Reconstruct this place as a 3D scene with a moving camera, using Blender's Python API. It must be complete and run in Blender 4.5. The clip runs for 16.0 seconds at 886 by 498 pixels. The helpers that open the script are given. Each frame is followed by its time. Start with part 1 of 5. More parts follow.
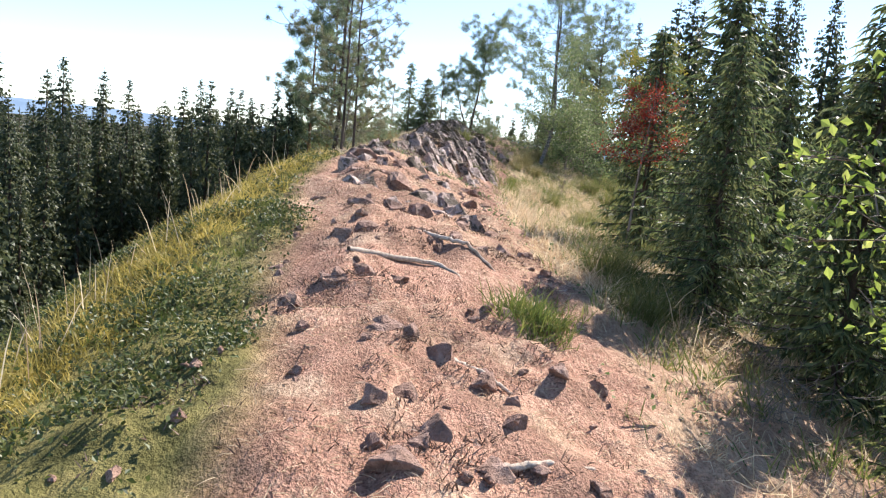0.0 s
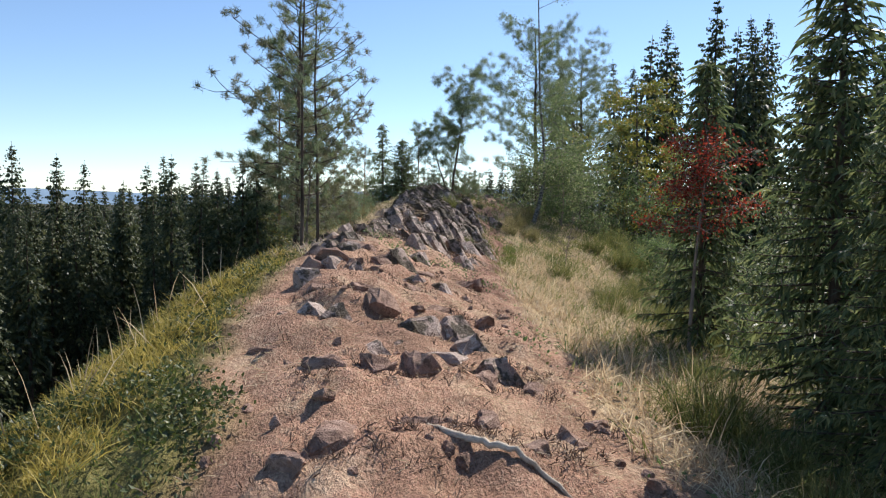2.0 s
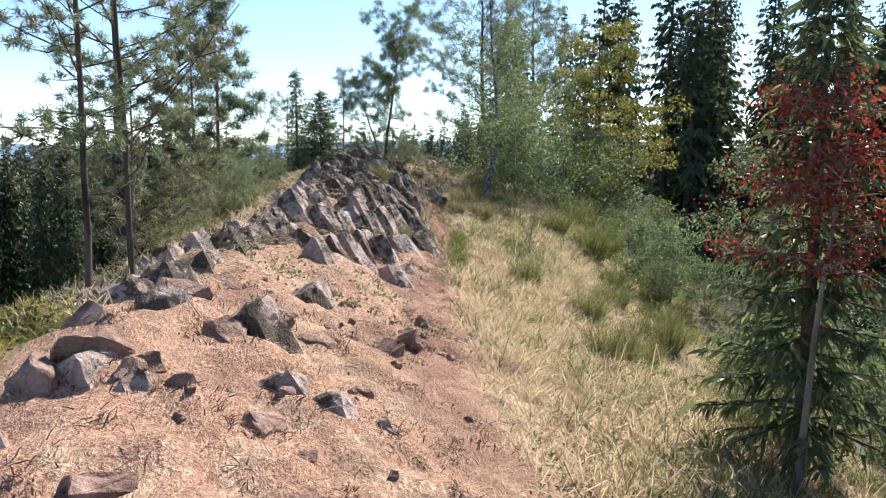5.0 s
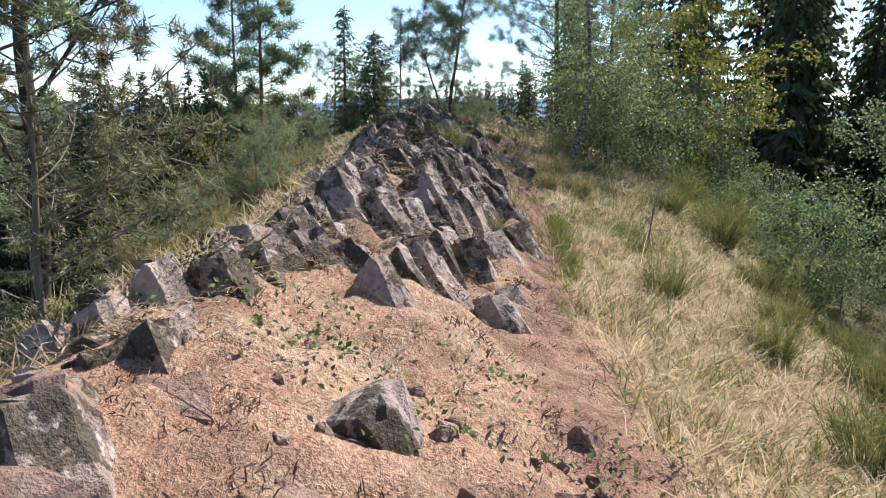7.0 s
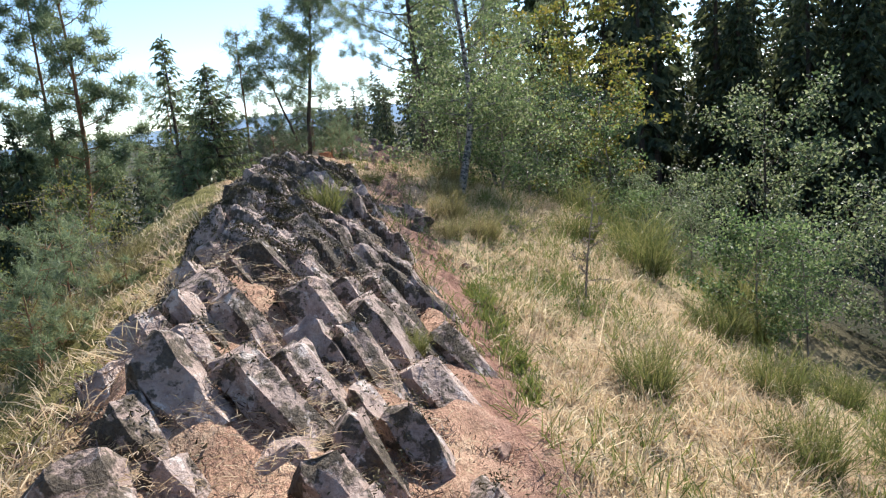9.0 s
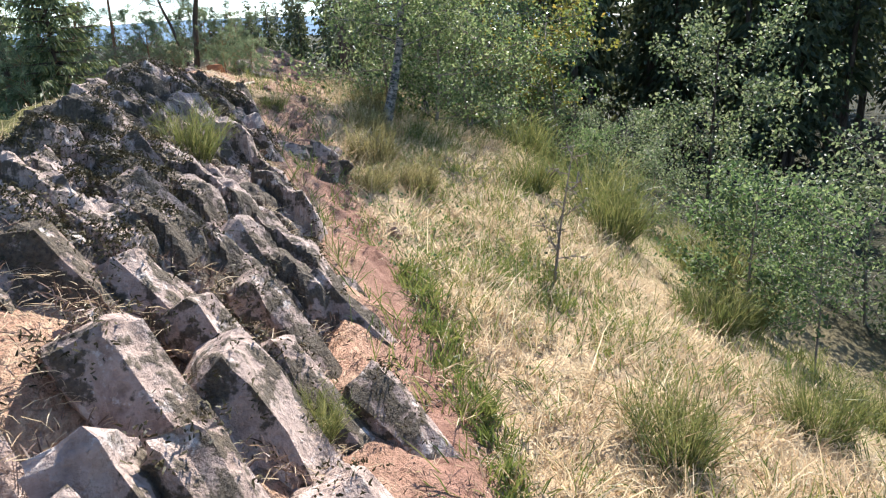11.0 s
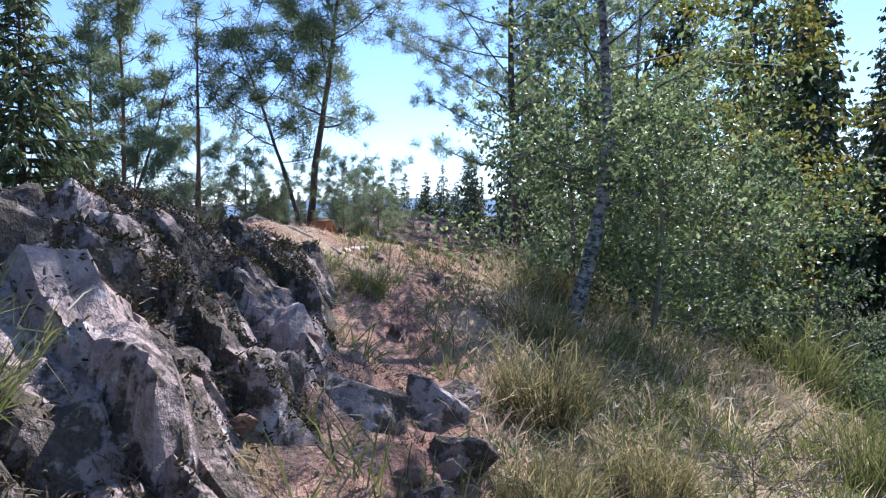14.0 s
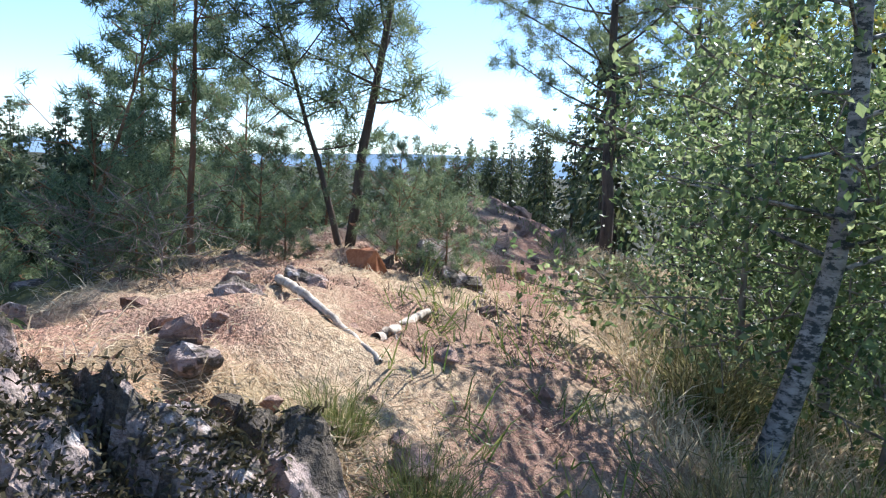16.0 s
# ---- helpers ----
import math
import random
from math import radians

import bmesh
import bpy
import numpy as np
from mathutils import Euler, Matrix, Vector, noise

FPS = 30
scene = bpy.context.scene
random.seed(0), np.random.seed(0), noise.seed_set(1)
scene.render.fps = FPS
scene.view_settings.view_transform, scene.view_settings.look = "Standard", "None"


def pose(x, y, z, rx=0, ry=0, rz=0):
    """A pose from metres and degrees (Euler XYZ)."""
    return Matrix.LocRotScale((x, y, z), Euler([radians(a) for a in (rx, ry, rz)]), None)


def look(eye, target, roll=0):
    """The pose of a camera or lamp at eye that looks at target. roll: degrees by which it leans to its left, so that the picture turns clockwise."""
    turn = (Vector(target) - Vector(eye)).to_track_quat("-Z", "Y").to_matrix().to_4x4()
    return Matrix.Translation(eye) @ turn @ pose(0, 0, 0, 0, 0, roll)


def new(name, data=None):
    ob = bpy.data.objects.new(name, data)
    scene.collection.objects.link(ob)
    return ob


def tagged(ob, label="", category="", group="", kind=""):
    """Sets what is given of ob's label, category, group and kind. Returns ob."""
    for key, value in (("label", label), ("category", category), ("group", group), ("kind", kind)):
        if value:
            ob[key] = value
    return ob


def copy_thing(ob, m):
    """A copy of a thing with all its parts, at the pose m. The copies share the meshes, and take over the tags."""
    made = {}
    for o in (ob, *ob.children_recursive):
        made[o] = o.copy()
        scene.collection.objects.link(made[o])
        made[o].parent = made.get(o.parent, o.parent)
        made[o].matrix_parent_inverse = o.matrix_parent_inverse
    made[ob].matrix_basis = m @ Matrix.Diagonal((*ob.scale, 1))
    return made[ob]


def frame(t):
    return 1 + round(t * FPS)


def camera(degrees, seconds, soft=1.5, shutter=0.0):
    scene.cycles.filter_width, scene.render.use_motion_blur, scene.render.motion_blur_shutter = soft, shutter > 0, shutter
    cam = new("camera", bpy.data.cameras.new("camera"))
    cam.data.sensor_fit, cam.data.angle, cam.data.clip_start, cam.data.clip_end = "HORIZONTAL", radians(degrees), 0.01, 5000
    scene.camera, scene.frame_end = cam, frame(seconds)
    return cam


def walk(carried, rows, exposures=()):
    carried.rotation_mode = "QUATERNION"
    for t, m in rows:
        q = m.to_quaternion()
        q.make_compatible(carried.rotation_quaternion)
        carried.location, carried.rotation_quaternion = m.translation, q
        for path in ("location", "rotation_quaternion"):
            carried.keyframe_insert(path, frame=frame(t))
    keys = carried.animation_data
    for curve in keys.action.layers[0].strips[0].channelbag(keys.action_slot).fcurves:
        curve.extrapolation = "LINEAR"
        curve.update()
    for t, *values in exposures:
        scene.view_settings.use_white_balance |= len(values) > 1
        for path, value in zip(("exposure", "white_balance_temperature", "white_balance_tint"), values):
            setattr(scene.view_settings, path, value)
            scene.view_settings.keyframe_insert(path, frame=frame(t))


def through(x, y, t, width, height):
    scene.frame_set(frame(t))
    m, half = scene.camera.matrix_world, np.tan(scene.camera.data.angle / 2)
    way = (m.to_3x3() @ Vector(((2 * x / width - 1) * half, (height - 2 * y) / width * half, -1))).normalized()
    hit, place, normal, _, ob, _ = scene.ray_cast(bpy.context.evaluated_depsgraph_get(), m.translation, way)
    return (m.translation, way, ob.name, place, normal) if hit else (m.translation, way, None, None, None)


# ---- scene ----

# ------------------------------------------------------------ camera and walk
cam = camera(64.0, 16.0, 1.2)
ROWS = [
    (0.0, 0.272, 0.365, 1.560, 81.98, -5.43, 0.96),
    (0.5, 0.289, 0.948, 1.724, 87.57, -4.48, 4.10),
    (1.0, 0.144, 1.574, 1.781, 89.13, -5.29, 4.59),
    (1.5, 0.099, 2.385, 1.814, 86.18, -3.33, 3.04),
    (2.0, 0.036, 3.047, 1.937, 86.32, -0.71, -1.03),
    (2.5, 0.039, 3.661, 1.994, 81.19, 0.67, -5.17),
    (3.0, 0.175, 4.297, 2.058, 79.50, 2.56, -7.96),
    (3.5, 0.250, 4.897, 2.092, 78.95, 2.47, -9.76),
    (4.0, 0.444, 5.494, 2.143, 79.52, 2.19, -9.74),
    (4.5, 0.465, 6.105, 2.248, 81.32, -0.60, -7.75),
    (4.7, 0.416, 6.421, 2.285, 82.60, -0.73, -6.86),
    (6.8, 0.108, 9.712, 2.272, 79.61, 0.35, -2.69),
    (7.0, 0.033, 10.002, 2.301, 79.16, -0.50, -1.96),
    (7.5, -0.030, 10.686, 2.358, 80.36, -2.06, -2.27),
    (8.0, -0.212, 11.370, 2.448, 82.06, -3.22, -5.23),
    (8.5, -0.174, 11.774, 2.693, 79.66, 4.34, -12.06),
    (9.0, -0.027, 12.359, 2.728, 79.24, 5.21, -13.83),
    (9.5, 0.045, 12.929, 2.740, 78.64, 4.76, -16.06),
    (9.7, 0.089, 13.160, 2.732, 78.71, 5.22, -17.68),
    (11.8, 0.821, 15.332, 2.577, 69.63, 1.09, -20.47),
    (12.0, 0.931, 15.555, 2.552, 70.51, 2.58, -19.04),
    (12.5, 0.995, 16.457, 2.394, 80.83, 0.47, -14.93),
    (13.0, 1.157, 17.105, 2.353, 85.98, 1.81, -10.86),
    (13.5, 1.269, 17.855, 2.314, 89.14, 0.32, -8.16),
    (14.0, 1.407, 18.550, 2.317, 87.08, -0.21, -6.07),
    (14.5, 1.540, 19.221, 2.301, 84.21, -1.09, -3.43),
    (15.0, 1.558, 19.883, 2.371, 82.28, -1.85, 0.15),
    (15.5, 1.538, 20.578, 2.530, 83.40, -2.28, 2.17),
    (16.0, 1.362, 21.032, 2.791, 83.59, -3.27, -1.14),
    ]
EXPOSURES = [(0.0, 1.30, 6500, 14), (0.5, 0.82, 6489, 18), (1.0, 0.36, 6479, 18), (1.5, 0.38, 6468, 15), (2.0, 0.55, 6458, 10), (3.0, 1.00, 6437, 10), (4.5, 1.10, 6405, 10), (7.0, 0.90, 6353, 10), (8.5, 1.00, 6321, 10), (9.5, 1.30, 6300, 10), (12.0, 1.50, 6100, 10), (12.5, 1.40, 5900, 10), (13.0, 1.30, 5700, 13), (14.0, 1.05, 5500, 18), (14.5, 1.12, 5600, 14), (15.0, 1.38, 5650, 12), (15.5, 1.42, 5680, 10), (16.0, 1.30, 5700, 10)]
walk(cam, [(t, pose(x, y, z, rx, ry, rz)) for t, x, y, z, rx, ry, rz in ROWS], EXPOSURES)

# ------------------------------------------------------------ world and sun
SUN_AZ, SUN_EL = 38.0, 42.0          # degrees right of straight ahead (+y), and above the horizon
world = bpy.data.worlds.new("sky")
scene.world = world
world.use_nodes = True
wn = world.node_tree.nodes
sky = wn.new("ShaderNodeTexSky")
sky.sky_type = "NISHITA"
sky.sun_disc = False
sky.sun_elevation = radians(SUN_EL)
sky.sun_rotation = radians(SUN_AZ)
sky.air_density, sky.dust_density, sky.ozone_density, sky.altitude = 1.0, 0.1, 3.0, 1500
wn["Background"].inputs["Strength"].default_value = 0.115
world.node_tree.links.new(sky.outputs["Color"], wn["Background"].inputs["Color"])
sun = new("sun", bpy.data.lights.new("sun", "SUN"))
sun.data.energy, sun.data.angle, sun.data.color = 5.0, radians(0.53), (1.0, 0.94, 0.87)
TO_SUN = Vector((math.sin(radians(SUN_AZ)) * math.cos(radians(SUN_EL)), math.cos(radians(SUN_AZ)) * math.cos(radians(SUN_EL)), math.sin(radians(SUN_EL))))
sun.matrix_world = look(TO_SUN * 50, (0, 0, 0))

# ------------------------------------------------------------ materials
RNG = np.random.default_rng(7)


class Nodes:
    """A node material under construction."""

    def __init__(self, name, rough=0.9, spec=0.2):
        self.mat = bpy.data.materials.new(name)
        self.mat.use_nodes = True
        self.tree = self.mat.node_tree
        self.bsdf = self.tree.nodes["Principled BSDF"]
        self.out = self.tree.nodes["Material Output"]
        self.bsdf.inputs["Roughness"].default_value = rough
        self.bsdf.inputs["Specular IOR Level"].default_value = spec
        self.coord = self.tree.nodes.new("ShaderNodeNewGeometry").outputs["Position"]
        self.geom = self.coord.node

    def link(self, a, b):
        self.tree.links.new(a, b)

    def noise(self, scale, detail=5, rough=0.6, stretch=None):
        n = self.tree.nodes.new("ShaderNodeTexNoise")
        n.inputs["Scale"].default_value, n.inputs["Detail"].default_value, n.inputs["Roughness"].default_value = scale, detail, rough
        src = self.coord
        if stretch:
            m = self.tree.nodes.new("ShaderNodeMapping")
            m.inputs["Scale"].default_value = stretch
            self.link(src, m.inputs["Vector"])
            src = m.outputs["Vector"]
        self.link(src, n.inputs["Vector"])
        return n.outputs["Fac"]

    def voronoi(self, scale, feature="F1"):
        n = self.tree.nodes.new("ShaderNodeTexVoronoi")
        n.feature = feature
        n.inputs["Scale"].default_value = scale
        self.link(self.coord, n.inputs["Vector"])
        return n.outputs["Distance"]

    def ramp(self, fac, stops):
        r = self.tree.nodes.new("ShaderNodeValToRGB")
        el = r.color_ramp.elements
        while len(el) < len(stops):
            el.new(0.5)
        for e, (p, c) in zip(el, stops):
            e.position = p
            e.color = (*c, 1) if isinstance(c, tuple) else (c, c, c, 1)
        self.link(fac, r.inputs["Fac"])
        return r.outputs["Color"]

    def mix(self, fac, a, b):
        m = self.tree.nodes.new("ShaderNodeMix")
        m.data_type = "RGBA"
        for sock, v in ((m.inputs["Factor"], fac), (m.inputs["A"], a), (m.inputs["B"], b)):
            if isinstance(v, tuple):
                sock.default_value = (*v, 1)
            elif isinstance(v, float):
                sock.default_value = v
            else:
                self.link(v, sock)
        return m.outputs["Result"]

    def math(self, op, a, b=0.0):
        m = self.tree.nodes.new("ShaderNodeMath")
        m.operation = op
        for sock, v in zip(m.inputs, (a, b)):
            if isinstance(v, (int, float)):
                sock.default_value = v
            else:
                self.link(v, sock)
        return m.outputs[0]

    def attribute(self, name):
        a = self.tree.nodes.new("ShaderNodeAttribute")
        a.attribute_name = name
        return a.outputs["Fac"]

    def bump(self, height, strength, distance=0.02):
        b = self.tree.nodes.new("ShaderNodeBump")
        b.inputs["Strength"].default_value, b.inputs["Distance"].default_value = strength, distance
        self.link(height, b.inputs["Height"])
        self.link(b.outputs["Normal"], self.bsdf.inputs["Normal"])

    def colour(self, c):
        self.link(c, self.bsdf.inputs["Base Color"])
        return self.mat


def ground_material():
    m = Nodes("ground_soil", 0.95, 0.1)
    big, mid, fine = m.noise(0.9, 4), m.noise(6, 6, 0.65), m.noise(70, 3, 0.7)
    straw = m.noise(45, 4, 0.7, (1.0, 0.35, 1.0))
    soil = m.ramp(mid, [(0.3, (0.21, 0.11, 0.075)), (0.5, (0.45, 0.245, 0.17)), (0.72, (0.60, 0.36, 0.255))])
    soil = m.mix(m.ramp(straw, [(0.50, 0.0), (0.63, 0.7)]), soil, (0.63, 0.415, 0.285))
    soil = m.mix(m.ramp(fine, [(0.38, 0.85), (0.50, 0.0)]), soil, (0.095, 0.05, 0.035))
    soil = m.mix(m.ramp(big, [(0.40, 0.75), (0.52, 0.0)]), soil, m.ramp(fine, [(0.35, (0.12, 0.065, 0.045)), (0.65, (0.33, 0.19, 0.135))]))
    soil = m.mix(m.ramp(m.noise(1.9, 4), [(0.52, 0.0), (0.64, 0.6)]), soil, m.ramp(straw, [(0.35, (0.33, 0.22, 0.145)), (0.6, (0.64, 0.48, 0.33))]))
    dry = m.ramp(straw, [(0.3, (0.26, 0.18, 0.10)), (0.6, (0.56, 0.44, 0.27))])
    moss = m.ramp(mid, [(0.3, (0.06, 0.06, 0.02)), (0.55, (0.19, 0.17, 0.06)), (0.75, (0.34, 0.28, 0.11))])
    c = m.mix(m.math("MULTIPLY", m.attribute("dry"), m.ramp(big, [(0.3, 0.6), (0.6, 1.0)])), soil, dry)
    c = m.mix(m.attribute("path"), c, m.ramp(mid, [(0.3, (0.15, 0.075, 0.052)), (0.55, (0.30, 0.165, 0.12)), (0.75, (0.42, 0.25, 0.185))]))
    c = m.mix(m.attribute("moss"), c, moss)
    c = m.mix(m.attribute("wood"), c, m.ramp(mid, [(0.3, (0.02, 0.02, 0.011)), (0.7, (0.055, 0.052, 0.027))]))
    m.bump(m.math("ADD", m.math("MULTIPLY", mid, 1.0), m.math("ADD", m.math("MULTIPLY", straw, 0.5), m.math("MULTIPLY", fine, 0.3))), 1.0, 0.06)
    return m.colour(c)


def rock_material(name="weathered_basalt", moss_from=0.515, pale=0.57):
    m = Nodes(name, 0.88, 0.25)
    big, mid, fine = m.noise(2.2, 5), m.noise(11, 6, 0.65), m.noise(60, 4, 0.7)
    info = m.tree.nodes.new("ShaderNodeObjectInfo").outputs["Random"]
    base = m.ramp(mid, [(0.28, (0.15, 0.10, 0.077)), (0.5, (0.41, 0.302, 0.245)), (0.7, (0.60, 0.485, 0.415))])
    base = m.mix(m.math("MULTIPLY", info, 0.35), base, (0.44, 0.36, 0.32))
    lichen = m.ramp(m.noise(7, 5, 0.7), [(pale, 0.0), (pale + 0.05, 1.0)])
    c = m.mix(m.math("MULTIPLY", lichen, 0.75), base, (0.60, 0.53, 0.47))
    moss = m.ramp(m.math("ADD", m.math("MULTIPLY", big, 0.5), m.math("MULTIPLY", mid, 0.55)), [(moss_from, 0.0), (moss_from + 0.045, 1.0)])
    c = m.mix(m.math("MULTIPLY", moss, 0.9), c, m.ramp(fine, [(0.35, (0.02, 0.016, 0.01)), (0.7, (0.11, 0.086, 0.05))]))
    m.bump(m.math("ADD", m.math("MULTIPLY", mid, 1.0), m.math("MULTIPLY", fine, 0.22)), 1.0, 0.06)
    return m.colour(c)


def leaf_material(name, dark, mid, light, shine=0.35, through=0.35, rough=0.5):
    m = Nodes(name, rough, shine)
    isl = m.geom.outputs["Random Per Island"]
    c = m.ramp(isl, [(0.0, dark), (0.5, mid), (1.0, light)])
    c = m.mix(m.ramp(m.noise(1.6, 3), [(0.35, 0.0), (0.7, 0.5)]), c, dark)
    t = m.tree.nodes.new("ShaderNodeBsdfTranslucent")
    mixer = m.tree.nodes.new("ShaderNodeMixShader")
    mixer.inputs["Fac"].default_value = through
    m.colour(c)
    m.link(c, t.inputs["Color"])
    m.link(m.bsdf.outputs[0], mixer.inputs[1])
    m.link(t.outputs[0], mixer.inputs[2])
    m.link(mixer.outputs[0], m.out.inputs["Surface"])
    return m.mat


def bark_material(name, dark, light, scale=9, stretch=(1, 1, 0.2)):
    m = Nodes(name, 0.9, 0.2)
    n = m.noise(scale, 6, 0.7, stretch)
    m.bump(n, 0.8, 0.02)
    return m.colour(m.ramp(n, [(0.35, dark), (0.65, light)]))


def birch_bark():
    m = Nodes("birch_bark", 0.7, 0.3)
    n = m.noise(5, 6, 0.7, (1, 1, 3.2))
    scars = m.ramp(m.noise(13, 5, 0.7, (1, 1, 2.2)), [(0.47, 0.0), (0.56, 1.0)])
    c = m.mix(scars, m.ramp(n, [(0.3, (0.10, 0.08, 0.065)), (0.7, (0.40, 0.36, 0.31))]), (0.035, 0.038, 0.032))
    m.bump(n, 0.5, 0.01)
    return m.colour(c)


SOIL = ground_material()
ROCK = rock_material()
MOSSY_ROCK = rock_material("mossy_basalt", 0.497, 0.575)


def stone_material():
    m = Nodes("dusty_stone", 0.93, 0.15)
    mid, fine = m.noise(9, 6, 0.65), m.noise(55, 4, 0.7)
    c = m.ramp(mid, [(0.28, (0.12, 0.072, 0.052)), (0.5, (0.29, 0.185, 0.14)), (0.72, (0.48, 0.34, 0.265))])
    c = m.mix(m.ramp(m.noise(4, 4), [(0.5, 0.0), (0.62, 0.8)]), c, m.ramp(fine, [(0.35, (0.22, 0.13, 0.095)), (0.65, (0.50, 0.34, 0.25))]))
    c = m.mix(m.ramp(m.noise(6, 5), [(0.56, 0.0), (0.66, 0.8)]), c, (0.085, 0.06, 0.045))
    m.bump(m.math("ADD", mid, m.math("MULTIPLY", fine, 0.5)), 1.0, 0.04)
    return m.colour(c)


STONE = stone_material()
MAPLE_LEAF = leaf_material("maple_leaves", (0.12, 0.18, 0.03), (0.25, 0.33, 0.06), (0.42, 0.46, 0.12), 0.35, 0.5)
SPRUCE = leaf_material("spruce_needles", (0.034, 0.05, 0.024), (0.086, 0.104, 0.046), (0.185, 0.19, 0.085), 0.3, 0.35)
SPRUCE_YOUNG = leaf_material("young_spruce_needles", (0.05, 0.076, 0.03), (0.14, 0.175, 0.07), (0.30, 0.31, 0.125), 0.3, 0.45)
PINE = leaf_material("pine_needles", (0.075, 0.105, 0.05), (0.18, 0.225, 0.11), (0.34, 0.39, 0.2), 0.35, 0.5)
LARCH = leaf_material("lichened_twigs", (0.11, 0.11, 0.055), (0.25, 0.25, 0.11), (0.48, 0.45, 0.31), 0.2, 0.25)
BIRCH_LEAF = leaf_material("birch_leaves", (0.06, 0.095, 0.035), (0.17, 0.225, 0.08), (0.40, 0.43, 0.20), 0.4, 0.55, 0.45)
GREEN_LEAF = leaf_material("green_leaves", (0.05, 0.09, 0.03), (0.14, 0.20, 0.07), (0.30, 0.35, 0.15), 0.35, 0.55, 0.5)
GREY_LEAF = leaf_material("silvery_leaves", (0.05, 0.08, 0.03), (0.16, 0.2, 0.085), (0.36, 0.38, 0.2), 0.35, 0.5, 0.5)
YELLOW_LEAF = leaf_material("yellowing_leaves", (0.10, 0.12, 0.02), (0.22, 0.23, 0.045), (0.40, 0.28, 0.06), 0.5, 0.45, 0.4)
RED_LEAF = leaf_material("red_leaves", (0.14, 0.018, 0.012), (0.33, 0.042, 0.022), (0.50, 0.11, 0.05), 0.3, 0.4, 0.5)
BROOM = leaf_material("broom_stems", (0.07, 0.09, 0.025), (0.17, 0.18, 0.055), (0.33, 0.30, 0.12), 0.3, 0.45)
DRY_GRASS = leaf_material("dry_grass_blades", (0.40, 0.28, 0.17), (0.62, 0.49, 0.31), (0.78, 0.67, 0.46), 0.3, 0.5)
HEATH = leaf_material("heath_stems", (0.10, 0.085, 0.035), (0.27, 0.235, 0.09), (0.50, 0.43, 0.20), 0.3, 0.45)
DEAD_HEATH = leaf_material("withered_heather", (0.07, 0.042, 0.03), (0.17, 0.11, 0.08), (0.31, 0.22, 0.17), 0.2, 0.2)
MOSS = leaf_material("rock_moss", (0.03, 0.027, 0.014), (0.075, 0.062, 0.03), (0.17, 0.14, 0.075), 0.1, 0.15)
YELLOW_GRASS = leaf_material("yellow_grass_blades", (0.20, 0.17, 0.04), (0.46, 0.36, 0.08), (0.66, 0.52, 0.17), 0.3, 0.45)
GREEN_GRASS = leaf_material("green_grass_blades", (0.07, 0.11, 0.025), (0.17, 0.195, 0.045), (0.30, 0.29, 0.09), 0.35, 0.4)
LOW_LEAF = leaf_material("bilberry_leaves", (0.035, 0.05, 0.014), (0.085, 0.115, 0.03), (0.19, 0.19, 0.06), 0.4, 0.3)
TWIG = bark_material("grey_twigs", (0.11, 0.085, 0.065), (0.30, 0.25, 0.20), 20)
BARK = bark_material("spruce_bark", (0.035, 0.026, 0.02), (0.13, 0.095, 0.07))
PINE_BARK = bark_material("pine_bark", (0.11, 0.055, 0.03), (0.30, 0.155, 0.085))
ROOT_WOOD = bark_material("bleached_root", (0.29, 0.23, 0.175), (0.62, 0.53, 0.42), 14, (1, 1, 1))
RED_SOIL = bark_material("rust_soil", (0.25, 0.09, 0.04), (0.44, 0.19, 0.09), 16, (1, 1, 1))
BIRCH = birch_bark()


# ------------------------------------------------------------ mesh helpers
def mesh_of(name, verts, faces, material, smooth=False, attributes=None):
    """A mesh from arrays; faces is an (n, 3) or (n, 4) array, or a list of such arrays."""
    verts = np.asarray(verts, dtype=np.float32)
    groups = [np.asarray(f, dtype=np.int32) for f in (faces if isinstance(faces, list) else [faces]) if len(f)]
    me = bpy.data.meshes.new(name)
    me.vertices.add(len(verts))
    me.vertices.foreach_set("co", verts.ravel())
    loops = np.concatenate([g.ravel() for g in groups])
    sizes = np.concatenate([np.full(len(g), g.shape[1], dtype=np.int32) for g in groups])
    me.loops.add(len(loops))
    me.loops.foreach_set("vertex_index", loops)
    me.polygons.add(len(sizes))
    me.polygons.foreach_set("loop_start", np.concatenate([[0], np.cumsum(sizes)[:-1]]).astype(np.int32))
    me.polygons.foreach_set("use_smooth", np.full(len(sizes), smooth, dtype=bool))
    for key, values in (attributes or {}).items():
        me.attributes.new(key, "FLOAT", "POINT").data.foreach_set("value", np.asarray(values, dtype=np.float32))
    me.update(calc_edges=True)
    me.validate()
    me.materials.append(material)
    return me


def part(name, me, parent, label=""):
    ob = new(name, me)
    ob.parent = parent
    return tagged(ob, label)


def unit(v):
    v = np.asarray(v, dtype=float)
    return v / (np.linalg.norm(v, axis=-1, keepdims=True) + 1e-9)


TABLE = RNG.random((64, 64))


def vnoise(x, y, scale):
    """Smooth value noise in 0..1 over the plan."""
    x, y = np.asarray(x) * scale, np.asarray(y) * scale
    i, j = np.floor(x).astype(int), np.floor(y).astype(int)
    u, v = x - i, y - j
    u, v = u * u * (3 - 2 * u), v * v * (3 - 2 * v)
    g = lambda a, b: TABLE[a % 64, b % 64]
    return (g(i, j) * (1 - u) + g(i + 1, j) * u) * (1 - v) + (g(i, j + 1) * (1 - u) + g(i + 1, j + 1) * u) * v


